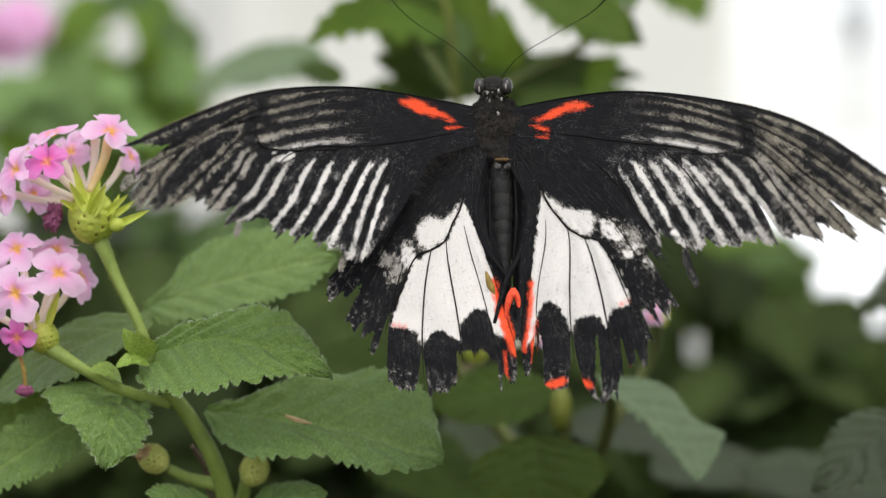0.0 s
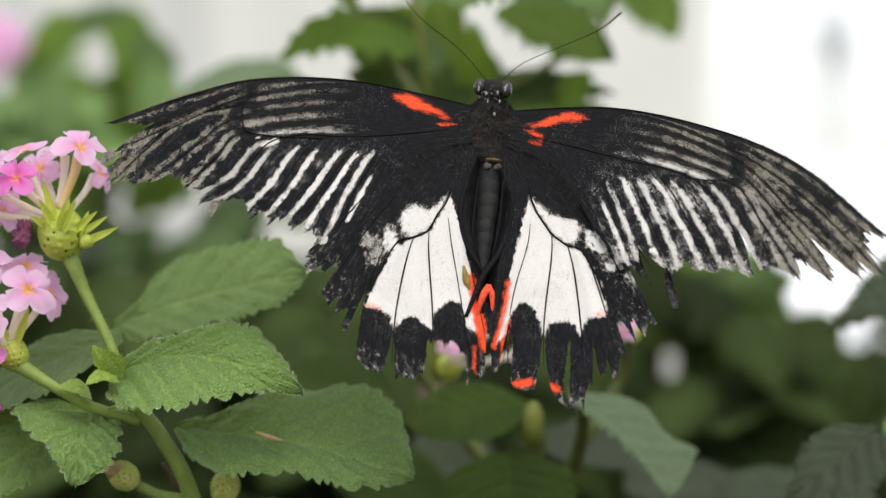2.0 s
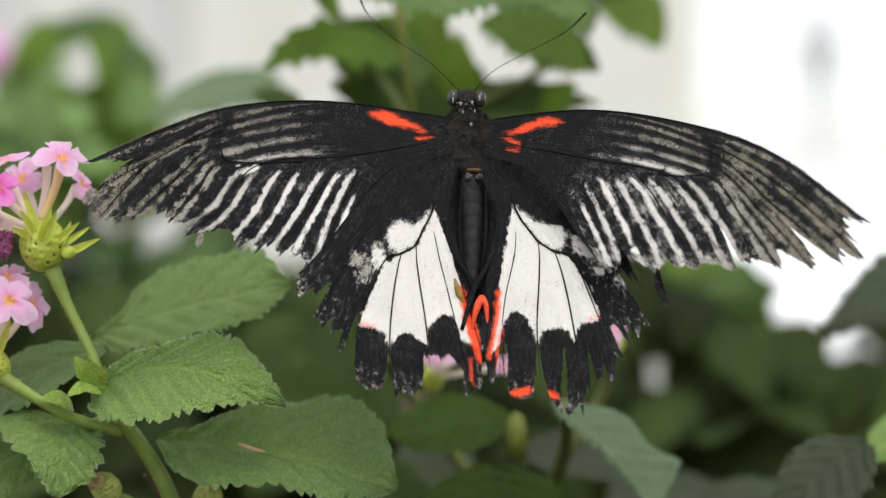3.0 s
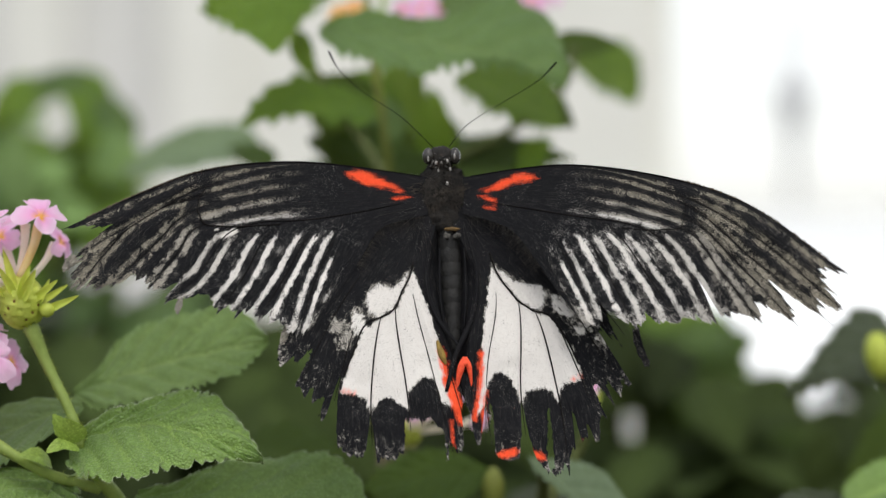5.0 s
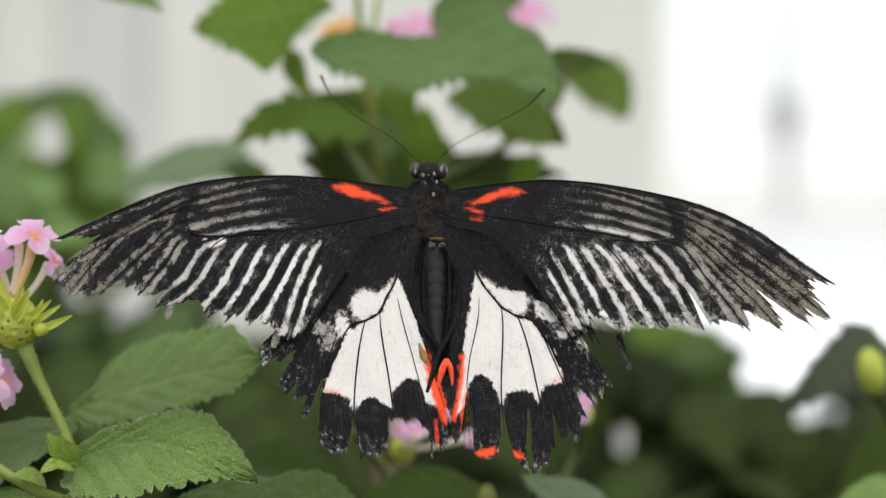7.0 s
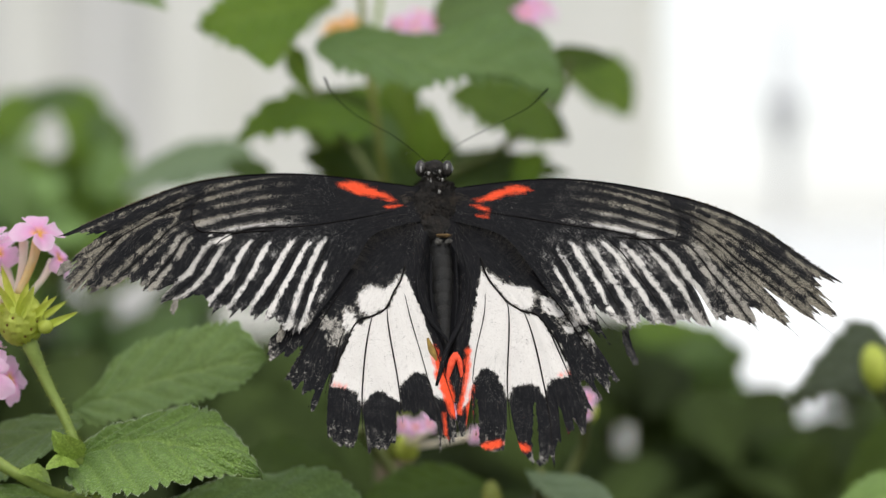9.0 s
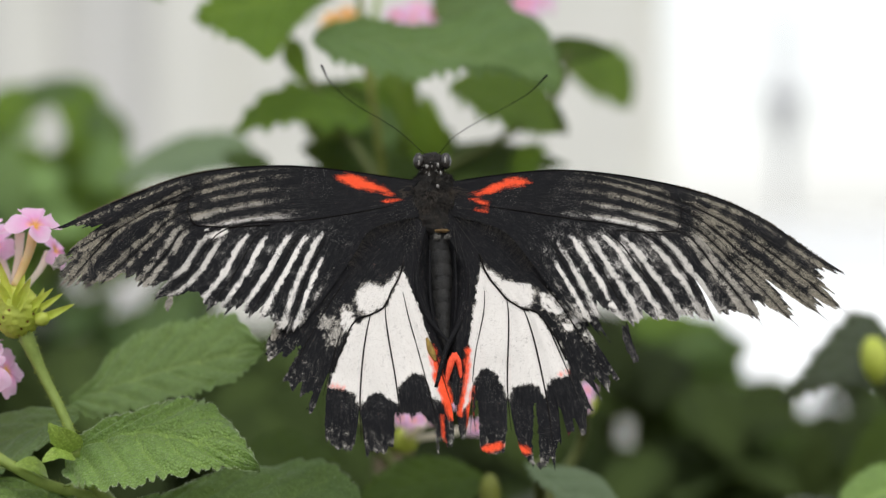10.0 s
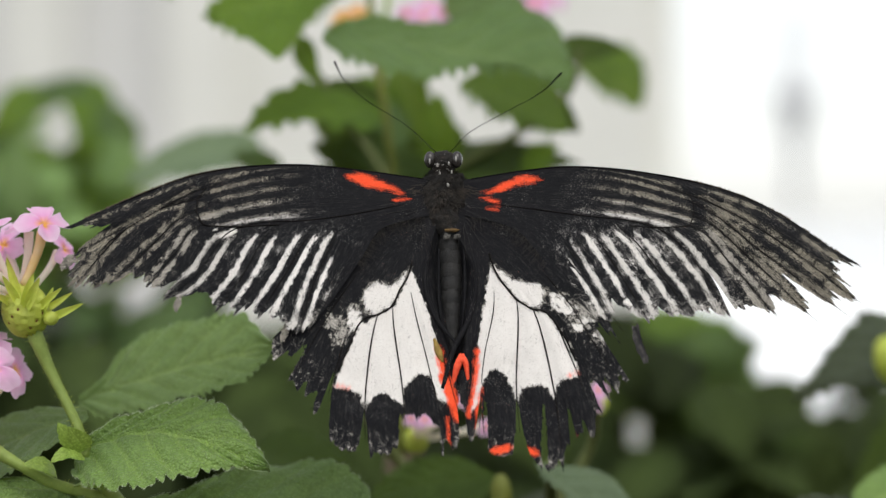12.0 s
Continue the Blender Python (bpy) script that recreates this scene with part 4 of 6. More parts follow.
    # legs to the flower behind
    for pts in ([(-1.5, 3, -0.41), (-3.14, 9, -3.13), (-2.53, 15, -6.87)], [(1.48, 3, -0.41), (2.99, 9, -3.6), (2.53, 15, -7.35)], [(-0.75, 3, -3.2), (-1.73, 10, -7.84), (-1.21, 17, -11.66)]):
        b("leg", tube(pts, [0.3, 0.22, 0.12], 6, 14), VEIN)
    return root, lf, rf, lh, rh


butterfly, wing_lf, wing_rf, wing_lh, wing_rh = make_butterfly()

# ---- plants ----
def leaf_mesh(length, width, arch=0.06, fold=0.10, seed=0.0, teeth=17, fine=True, wave=0.03, nv=6.0, blunt=0.0, sides=None, rib=None, bite=1.0, quilt=1.0):
    """A crenate lantana leaf lying along x, face towards z, quilted between its side veins.
    sides: half widths (mm) of both halves at even steps; rib: how far (mm) the midrib bows aside."""
    nt, nu = (teeth * 7 + 1, 31) if fine else (teeth * 5 + 1, 11)
    t = np.linspace(0, 1, nt)[:, None]
    u = np.linspace(-1, 1, nu)[None, :]
    if sides is None:
        prof = t ** (0.44 + 0.12 * blunt) * (1 - t) ** (0.82 - 0.36 * blunt)
        prof = width / 2 * (prof / prof.max() + 0.012)
        uneven = np.array([0.06 * flow(v * 5, seed) for v in t[:, 0]])[:, None]
        left, right, mid = prof * (1 + uneven), prof * (1 - uneven), 0 * t
    else:
        left, right = (np.maximum(spline(np.array(w, float).reshape(-1, 1) * MM, t[:, 0]), 0.0001) for w in sides)
        mid = spline(np.array(rib or [0.0] * 9, float).reshape(-1, 1) * MM, t[:, 0])
        left, right = left - mid, right + mid
        width = float((left + right).max())
    edge = [seed + 5, seed + 31]
    tooth = []
    for e in edge:
        turn = t * teeth + np.array([1.5 * flow(v * teeth * 0.4, e) for v in t[:, 0]])[:, None]
        ph = turn - np.floor(turn)
        jag = np.array([max(0.3, 1 + 1.5 * flow(math.floor(v) * 7.3, e)) for v in turn[:, 0]])[:, None]
        tooth.append((np.sin(np.pi * ph ** 1.7) ** 0.75 - 0.5) * 0.085 * width * bite * jag * np.clip(np.sin(np.pi * t) * 3, 0, 1) * (0.75 + 0.25 * (1 - t)))
    near = np.abs(u) ** 7
    left, right = left + tooth[0] * near, right + tooth[1] * near
    both = np.where(u > 0, tooth[0], tooth[1])
    x = length * (t + 0 * u) + near * both * 0.35
    y = mid + np.where(u > 0, u * left, u * right)
    q = (t - 0.30 * np.abs(u)) * nv
    fr = np.abs(q - np.floor(q) - 0.5) * 2
    side_vein = np.exp(-((1 - fr) / 0.11) ** 2) * (1 - np.abs(u) ** 4)
    main = np.exp(-(u / 0.045) ** 2) * np.ones_like(t)
    z = arch * length * 4 * t * (1 - t) + fold * np.abs(y - mid) - 0.036 * quilt * width * np.maximum(side_vein, main)
    z = z + 0.012 * quilt * width * (1 - np.maximum(side_vein, main)) * np.cos(np.pi * fr)
    rip = np.array([[flow(a * 4, b * 1.6, seed + 3) + 0.5 * flow(a * 11, b * 4, seed + 6) for b in u[0]] for a in t[:, 0]])
    z = z + wave * width * rip * (0.4 + np.abs(u)) - near * 0.35 * (both + 0.03 * width)
    v = np.stack([x, y + 0 * z, z], -1).reshape(-1, 3)
    vein = np.clip(np.maximum(main * 0.8, side_vein * 0.6 * quilt), 0, 1) * np.ones_like(z)
    col = np.stack([vein, near * np.ones_like(z), vein * 0], -1).reshape(-1, 3)
    return v, grid_faces(nt, nu), col


def leaf_frame(base, tip, normal):
    ex = (Vector(tip) - Vector(base)).normalized()
    ez = Vector(normal)
    ez = (ez - ez.dot(ex) * ex).normalized()
    ey = ez.cross(ex)
    m = Matrix((ex, ey, ez)).transposed().to_4x4()
    m.translation = base
    return m


class Shrub:
    """A plant whose parts are given by their places in the room."""

    def __init__(self, name, place, label, category="plant"):
        self.root = thing(name, place, label, category, "shrubs in the planting bed")
        self.back = Matrix.Translation(-Vector(place))
        self.count = 0

    def leaf(self, base, tip, width, normal, material=LEAF, arch=0.06, fold=0.10, fine=True, teeth=17, label="", wave=0.035, blunt=0.0, sides=None, rib=None, bite=1.0, quilt=0.6, hairs=0):
        self.count += 1
        n = (Vector(tip) - Vector(base)).length
        v, f, c = leaf_mesh(n, width * MM, arch, fold, self.count * 1.7, teeth, fine, wave, 6.0, blunt, sides, rib, bite, quilt)
        ob = part("leaf", mesh("leaf", v, f, material, c), self.root, label, self.back @ leaf_frame(base, tip, normal))
        if hairs:
            # short pale hairs over the blade, thicker along its margin
            rnd = random.Random(self.count)
            nu = 31
            nt = len(v) // nu
            bits = []
            for k in range(hairs):
                i = rnd.randrange(1, nt - 1)
                j = rnd.choice((0, nu - 1)) if k % 3 == 0 else rnd.randrange(1, nu - 1)
                p = v[i * nu + j] + (v[(i + 1) * nu + j] - v[i * nu + j]) * rnd.random()
                out = (0, (1 if j else -1) * 0.9, 0.3) if k % 3 == 0 else (rnd.uniform(0.1, 0.6), rnd.uniform(-0.4, 0.4), 0.8)
                d = np.array(out) + np.array([rnd.gauss(0, 0.25) for _ in range(3)])
                d *= rnd.uniform(0.0002, 0.0006) / np.linalg.norm(d)
                w = np.cross(d, (0.3, 0.5, 0.8))
                w *= 0.000028 / (np.linalg.norm(w) + 1e-9)
                bits.append(([p + w, p - w, p + d], [(0, 1, 2)]))
            hv, hf = joined(bits)
            part("hair", mesh("hair", hv, hf, HAIR), ob, "fine pale leaf hairs")
        return ob

    def stem(self, pts, radii, material=STEM, hairs=0, name="stem", label=""):
        # the long bare foot of a stem is a piece of its own
        long = [i for i in range(len(pts) - 1) if (Vector(pts[i + 1]) - Vector(pts[i])).length > 0.1]
        if long:
            k = long[-1] + 1
            foot = [tuple(Vector(pts[0]).lerp(Vector(pts[k]), a)) for a in (0, 0.25, 0.5, 0.75, 1.0)]
            tv, tf = tube(foot, np.linspace(radii[0], radii[k], 5) * MM, 10, 30)
            part("trunk", mesh("trunk", tv, tf, TWIG), self.root, "brown woody lower stem", self.back)
            pts, radii = pts[k:], radii[k:]
        v, f = tube(pts, np.array(radii) * MM, 10, 16 + 6 * len(pts))
        ob = part(name, mesh(name, v, f, material), self.root, label, self.back)
        if hairs:
            rnd = random.Random(self.count + len(pts))
            line = spline(pts, np.linspace(0.02, 0.98, hairs))
            rad = spline(np.array(radii, float).reshape(-1, 1) * MM, np.linspace(0.02, 0.98, hairs))[:, 0]
            ps = []
            for p, r in zip(line, rad):
                d = Vector((rnd.gauss(0, 1), rnd.gauss(0, 0.6), rnd.gauss(0, 0.4))).normalized()
                a = Vector(p) + d * r * 0.9
                e = d.cross(Vector((0.2, 0.9, 0.3))).normalized() * 0.00004
                ps.append(([tuple(a + e), tuple(a - e), tuple(a + d * rnd.uniform(0.0004, 0.0010))], [(0, 1, 2)]))
            hv, hf = joined(ps)
            part("hair", mesh("hair", hv, hf, BRACT), ob)
        return ob

    def cone(self, centre, radius, axis, label="green knobbly flower base", tall=1.15, material=BRACT, knobs=0.07):
        """A receptacle with rows of small pits and knobs."""
        ax = Vector(axis).normalized()
        turn = ax.to_track_quat("Z", "Y").to_matrix()
        v, f = ball((0, 0, 0), (1, 1, tall), None, 44, 64)
        count = 64
        k = np.arange(count) + 0.5
        th, ph = np.arccos(1 - 2 * k / count), math.pi * (1 + 5 ** 0.5) * k
        pit = np.stack([np.cos(ph) * np.sin(th), np.sin(ph) * np.sin(th), np.cos(th)], -1)
        unit = v / np.array([1, 1, tall])
        unit = unit / (np.linalg.norm(unit, axis=1, keepdims=True) + 1e-9)
        gap = np.arccos(np.clip(unit @ pit.T, -1, 1))
        gap.sort(axis=1)
        rim = np.exp(-((gap[:, 0] - 0.17) / 0.06) ** 2)
        seam = np.exp(-((gap[:, 1] - gap[:, 0]) / 0.05) ** 2)
        k = 1 + knobs * (0.9 * rim - 0.5 * seam - 1.0 * np.exp(-(gap[:, 0] / 0.10) ** 2))
        out = [np.array(turn @ (Vector(p) * float(q) * radius * MM)) + np.array(centre) for p, q in zip(v, k)]
        ob = part("flower_head", mesh("flower_head", np.array(out), f, material), self.root, label, self.back)
        pits = []
        for d in pit[count // 4::(2 if knobs < 0.1 else 1)]:
            d = turn @ Vector((d[0], d[1], d[2] * tall))
            pits.append(ball(Vector(centre) + d * radius * MM * (1 - 0.85 * knobs), ((0.075 if knobs < 0.1 else 0.13) * radius * MM,) * 3, None, 5, 6))
        pv, pf = joined(pits)
        part("scar", mesh("scar", pv, pf, OCHRE if knobs < 0.1 else TWIG), ob)
        return ob

    def bract(self, head, base, tip, width):
        n = (Vector(tip) - Vector(base)).length
        t, u = np.linspace(0, 1, 12)[:, None], np.linspace(-1, 1, 5)[None, :]
        w = width * 0.29 * MM * (1 - t ** 2.2) ** 0.6 * (0.85 + 0.5 * np.sin(np.pi * t ** 0.8)) + 0.00005
        v = np.stack([n * t + 0 * u, u * w, 0.9 * w * u ** 2 + 0.22 * n * t * (t - 0.6)], -1).reshape(-1, 3)
        return part("bract", mesh("bract", v, grid_faces(12, 5), BRACT), head, "", leaf_frame(base, tip, (0.2, -0.9, 0.4)))

    def floret(self, head, centre, base, facing, size, material=PETAL, lobes=4, seed=0, narrow=0.85, tube_material=TUBE):
        """A long pale tube that opens into a flat lobed face."""
        rnd = random.Random(seed)
        na, nr = 48, 9
        v, col = [], []
        turn0 = rnd.uniform(0, 6.28)
        sizes = [rnd.uniform(0.85, 1.15) for _ in range(lobes)]
        for j in range(nr):
            q = j / (nr - 1)
            for i in range(na):
                a = 2 * math.pi * i / na
                k = (a / (2 * math.pi) * lobes) % 1
                lobe = sizes[int(a / (2 * math.pi) * lobes) % lobes]
                edge = lobe * (0.48 + 0.52 * max(0.0, math.sin(math.pi * k)) ** 0.5) + 0.16 * flow(a * 3, seed) + 0.10 * flow(a * 9, seed)
                r = size * MM * (0.01 + 0.99 * q * edge)
                cup = size * MM * (0.22 * q - 0.25 * q ** 2 - 0.12 * math.exp(-(q / 0.18) ** 2) + 0.30 * q * flow(a * 1.3, q * 1.5, seed * 3.7) + 0.10 * q * math.cos(2 * math.pi * k))
                v.append((r * math.cos(a + turn0), r * math.sin(a + turn0), cup))
                throat = math.exp(-(q / 0.24) ** 4)
                col.append((throat, math.exp(-(q / 0.62) ** 2), 0))
        f = [(j * na + i, j * na + (i + 1) % na, (j + 1) * na + (i + 1) % na, (j + 1) * na + i) for j in range(nr - 1) for i in range(na)]
        m = Vector(facing).normalized().to_track_quat("Z", "Y").to_matrix().to_4x4()
        m.translation = centre
        ob = part("floret", mesh("floret", v, f, material, np.array(col)), head, "", m)
        tip = Vector(centre) - Vector(facing).normalized() * size * 0.42 * MM
        mid = (tip * 0.6 + Vector(base) * 0.4) + Vector((0.0002, 0.0003, -0.0003))
        tv, tf = tube([base, mid, tip], [0.62 * narrow * MM, 0.70 * narrow * MM, 0.88 * narrow * MM], 10, 16)
        part("floret_tube", mesh("floret_tube", tv, tf, tube_material), head)
        return ob


def make_front_shrub():
    s = Shrub("lantana_shrub", (-0.0472, 0.02, 0.0), "green lantana shrub with pink flower heads and toothed leaves")
    foot = (-0.0462, 0.02, 0.9299)
    s.stem([(foot[0] + 0.02, foot[1] + 0.03, 0), (foot[0] + 0.015, foot[1] + 0.01, 0.6), foot, (-0.0499, 0.012, 0.9473), (-0.0545, 0.01, 0.9561), (-0.0584, 0.006, 0.962), (-0.0605, 0.002, 0.9672)], [7, 5, 1.8, 1.5, 1.35, 1.2, 1.0])
    s.stem([(-0.06, 0.002, 0.9668), (-0.0623, 0.003, 0.9725), (-0.0662, 0.004, 0.98), (-0.0696, 0.004, 0.9879)], [0.9, 0.85, 0.95, 1.6], hairs=220)
    s.stem([(-0.0576, 0.008, 0.9586), (-0.0653, 0.005, 0.9611), (-0.0712, 0.003, 0.9645), (-0.0779, 0.003, 0.9686)], [1.0, 0.95, 0.9, 1.5], hairs=160)
    s.stem([(-0.0486, 0.014, 0.9442), (-0.0543, 0.013, 0.9454), (-0.0582, 0.012, 0.9472)], [1.4, 1.0, 0.9])
    s.stem([(-0.0468, 0.02, 0.9392), (-0.0455, 0.018, 0.9448), (-0.0444, 0.017, 0.9468)], [1.3, 1.0, 0.9])
    s.stem([(-0.0551, 0.02, 0.9503), (-0.0529, 0.022, 0.9462), (-0.0521, 0.024, 0.9391)], [0.4, 0.6, 0.5], TWIG, name="dry_twig", label="thin dry brown twig")
    L = s.leaf
    L((-0.0621, 0.002, 0.9645), (-0.0295, -0.007, 0.9648), 0, (0.02, -0.74, 0.66), sides=((3.0, 7.2, 8.2, 9.6, 11.0, 11.2, 9.6, 5.6, 0.5), (1.8, 5.4, 7.3, 7.6, 6.9, 4.7, 2.4, 1.2, 0.2)), rib=(1.9, 3.8, 4.7, 5, 4.5, 3.5, 2.4, 0.9, 0), arch=0.10, teeth=17, bite=0.6, hairs=2600, quilt=1.5)
    L((-0.0518, 0.012, 0.9573), (-0.0117, 0.007, 0.9496), 0, (0, -0.66, 0.75), sides=((0.8, 3.3, 6.8, 10, 12.3, 14.1, 14.5, 11.6, 0.8), (1.8, 8.1, 10.2, 8.8, 7.1, 7.3, 7.6, 4.8, 0.3)), material=LEAF_COOL, arch=0.06, teeth=17, wave=0.05, bite=0.55, hairs=2200, quilt=0.9)
    L((-0.0648, 0.03, 0.9736), (-0.0308, 0.024, 0.9829), 0, (0.15, -0.72, 0.68), sides=((0.8, 3.5, 7.4, 9.2, 9.6, 9, 8.8, 8.2, 1.1), (1.3, 5.8, 6.9, 8, 8.2, 7.8, 7.6, 6.6, 0.8)), material=LEAF_COOL, arch=0.04, teeth=19, bite=0.9, quilt=1.1)
    L((-0.0616, 0.015, 0.9724), (-0.0905, 0.016, 0.9578), 0, (-0.1, -0.5, 0.85), sides=((1.9, 6.3, 9, 10.1, 10.1, 9.3, 7.8, 4.5, 0.4), (1.5, 4.1, 5.6, 6.3, 6.3, 5.6, 4.5, 2.6, 0.4)), material=LEAF_COOL, arch=0.06, teeth=17, bite=0.6)
    L((-0.0654, 0.009, 0.9608), (-0.067, -0.005, 0.9493), 0, (0, -0.62, 0.78), sides=((3.3, 4.5, 5, 5.6, 6, 6, 5.6, 4.3, 0.8), (6.8, 11.4, 12.2, 11.1, 8.9, 6, 3.7, 2.1, 0.6)), arch=0.08, teeth=10, wave=0.06, bite=0.7, hairs=1100, quilt=1.4)
    L((-0.0728, 0.014, 0.956), (-0.0927, 0.008, 0.9425), 11, (0.45, -0.55, 0.6), arch=0.05)
    L((-0.048, 0.008, 0.9378), (-0.0605, 0, 0.9446), 11, (0.0, -0.5, 0.85))
    L((-0.0444, 0.01, 0.94), (-0.031, 0.009, 0.9439), 10, (0.0, -0.5, 0.85))
    L((-0.0864, 0.02, 0.9606), (-0.0847, 0.022, 0.9488), 16, (0.0, -0.6, 0.8))
    L((-0.0601, 0.002, 0.9668), (-0.0644, 0, 0.9716), 4.2, (-0.5, -0.8, 0.2), LEAF_YOUNG, arch=0.1, teeth=8, bite=0.5, quilt=0.25)
    L((-0.0652, 0.004, 0.9629), (-0.07, 0, 0.9647), 4.0, (0.0, -0.7, 0.7), LEAF_YOUNG, arch=0.15, teeth=8, bite=0.5, quilt=0.25)
    L((-0.0612, 0.002, 0.9668), (-0.0654, -0.001, 0.9651), 2.8, (0.0, -0.7, 0.7), LEAF_YOUNG, arch=0.15, teeth=8, bite=0.5, quilt=0.25)
    L((-0.0597, 0, 0.9673), (-0.0623, -0.003, 0.9712), 3.6, (-0.2, -0.9, 0.3), LEAF_YOUNG, arch=0.1, teeth=8, bite=0.5, quilt=0.25)
    L((-0.0603, 0, 0.9662), (-0.0627, -0.003, 0.9664), 2.6, (0.0, -0.8, 0.5), LEAF_YOUNG, arch=0.1, teeth=8, bite=0.5, quilt=0.25)
    L((-0.0609, 0.005, 0.9611), (-0.0563, -0.003, 0.9609), 5, (0.0, -0.7, 0.7), LEAF_YOUNG, arch=0.15, teeth=8, bite=0.5, quilt=0.25)
    s.stem([(-0.0378, 0.004, 0.9572), (-0.0357, 0.0035, 0.9565), (-0.0335, 0.004, 0.9559)], [0.25, 0.4, 0.15], SHRED, name="bark_shred", label="pale curled shred of bark")
    # the upper flower head
    h = s.cone((-0.0702, 0.004, 0.9898), 3.8, (-0.15, -0.1, 1), "green flower base with pink florets")
    F = s.floret
    F(h, (-0.0667, 0.001, 1.0041), (-0.0704, 0.003, 0.994), (0.25, -0.62, 0.80), 4.6, seed=1, narrow=1.1, tube_material=TUBE_YELLOW)
    F(h, (-0.0709, 0.006, 1.0043), (-0.0709, 0.005, 0.9944), (-0.5, -0.3, 0.9), 4.2, seed=2, narrow=1.0)
    F(h, (-0.0768, 0.003, 1.0035), (-0.0724, 0.004, 0.9935), (-0.35, -0.25, 1.0), 4.6, seed=3)
    F(h, (-0.0766, -0.003, 0.999), (-0.0714, 0.002, 0.9931), (-0.2, -0.9, 0.5), 4.3, PETAL_DEEP, seed=4)
    F(h, (-0.0823, 0, 0.9976), (-0.0727, 0.003, 0.9928), (-0.8, -0.75, 0.35), 4.2, seed=5)
    F(h, (-0.0845, 0.002, 0.9934), (-0.0727, 0.003, 0.9921), (-0.9, -0.6, 0.0), 4.4, seed=6)
    F(h, (-0.075, 0.011, 1.0007), (-0.0713, 0.006, 0.9935), (-0.2, -0.8, 0.5), 4.6, seed=7)
    F(h, (-0.0647, 0.011, 0.9999), (-0.0697, 0.006, 0.993), (0.9, -0.4, 0.3), 3.5, seed=8)
    F(h, (-0.0808, 0.009, 0.9934), (-0.0727, 0.006, 0.9919), (-0.6, -0.7, -0.3), 4.2, seed=9)
    F(h, (-0.0818, 0.009, 1.0012), (-0.0722, 0.006, 0.993), (-0.6, -0.3, 0.5), 3.2, seed=10)
    B_ = s.bract
    for a, c, w in (((-0.071, 0.001, 0.991), (-0.0734, -0.002, 0.9957), 1.9), ((-0.071, 0.001, 0.9921), (-0.0729, 0, 0.9986), 1.8), ((-0.0695, 0, 0.9903), (-0.0669, -0.002, 0.9955), 2.2), ((-0.0683, 0.002, 0.9898), (-0.0634, 0, 0.9936), 1.7),
                    ((-0.0676, 0.002, 0.9889), (-0.0655, 0.003, 0.9936), 1.5), ((-0.0671, 0.003, 0.9879), (-0.06, 0.001, 0.9909), 1.9), ((-0.0678, 0.005, 0.9893), (-0.0628, 0.006, 0.9926), 1.5), ((-0.0721, 0.002, 0.9907), (-0.0751, 0, 0.9926), 1.7), ((-0.0699, 0, 0.9908), (-0.0681, -0.001, 0.9961), 2.0)):
        B_(h, a, c, w)
    knob = ball((-0.0658, 0.002, 0.9886), (0.0013, 0.0012, 0.0012), None, 10, 12)
    part("young_bud", mesh("young_bud", knob[0], knob[1], BRACT), h)
    for c in ((-0.0766, 0.002, 0.9909), (-0.0759, 0.001, 0.9899), (-0.077, 0.001, 0.9891), (-0.0759, 0.001, 0.9887), (-0.0755, 0.002, 0.9908)):
        kv, kf = ball(c, (0.0008, 0.0006, 0.0010), None, 12, 14, 1.3, c[0] * 900 + c[2] * 700)
        part("withered_floret", mesh("withered_floret", kv, kf, PETAL_DRY), h, "dark shrivelled floret")
    # the lower flower head
    g = s.cone((-0.0781, 0.003, 0.9699), 2.5, (-0.5, -0.2, 0.8), "green flower base with pink florets")
    F(g, (-0.0822, 0.001, 0.9846), (-0.0795, 0.003, 0.9724), (-0.1, -0.75, 0.6), 4.3, seed=11)
    F(g, (-0.0763, 0.005, 0.9845), (-0.0789, 0.004, 0.9723), (0.1, -0.5, 0.8), 4.6, seed=12)
    F(g, (-0.0749, -0.001, 0.9808), (-0.0784, 0.002, 0.972), (0.2, -0.85, 0.45), 4.6, seed=13)
    F(g, (-0.0722, 0.006, 0.9798), (-0.0786, 0.005, 0.9718), (0.8, -0.6, 0.3), 4.0, seed=14)
    F(g, (-0.0815, -0.004, 0.9775), (-0.0791, 0.001, 0.9714), (-0.15, -0.95, 0.2), 4.7, seed=15)
    F(g, (-0.0814, -0.003, 0.9701), (-0.0793, 0.001, 0.9704), (-0.2, -0.95, -0.1), 3.3, PETAL_DEEP, seed=16)
    F(g, (-0.0869, 0.004, 0.9811), (-0.0798, 0.004, 0.9714), (-0.5, -0.7, 0.5), 4.5, seed=17)
    F(g, (-0.087, 0.002, 0.9733), (-0.0796, 0.003, 0.9705), (-0.7, -0.7, 0.0), 4.5, seed=18)
    B_(g, (-0.0771, 0.002, 0.972), (-0.075, 0.001, 0.9777), 1.7)
    B_(g, (-0.0789, 0.001, 0.9725), (-0.0801, 0, 0.9753), 2.0)
    tv, tf = tube([(-0.0816, 0, 0.9674), (-0.0806, -0.001, 0.9647), (-0.0803, -0.001, 0.9616)], [0.0003, 0.0004, 0.0004], 6, 14)
    part("withered_floret", mesh("withered_floret", tv, tf, OCHRE), g, "withered orange floret tube")
    kv, kf = ball((-0.0804, -0.001, 0.9612), (0.0014, 0.0009, 0.0009), None, 10, 14, 0.7, 3)
    part("withered_floret", mesh("withered_floret", kv, kf, PETAL_DRY), g, "dark shrivelled floret")
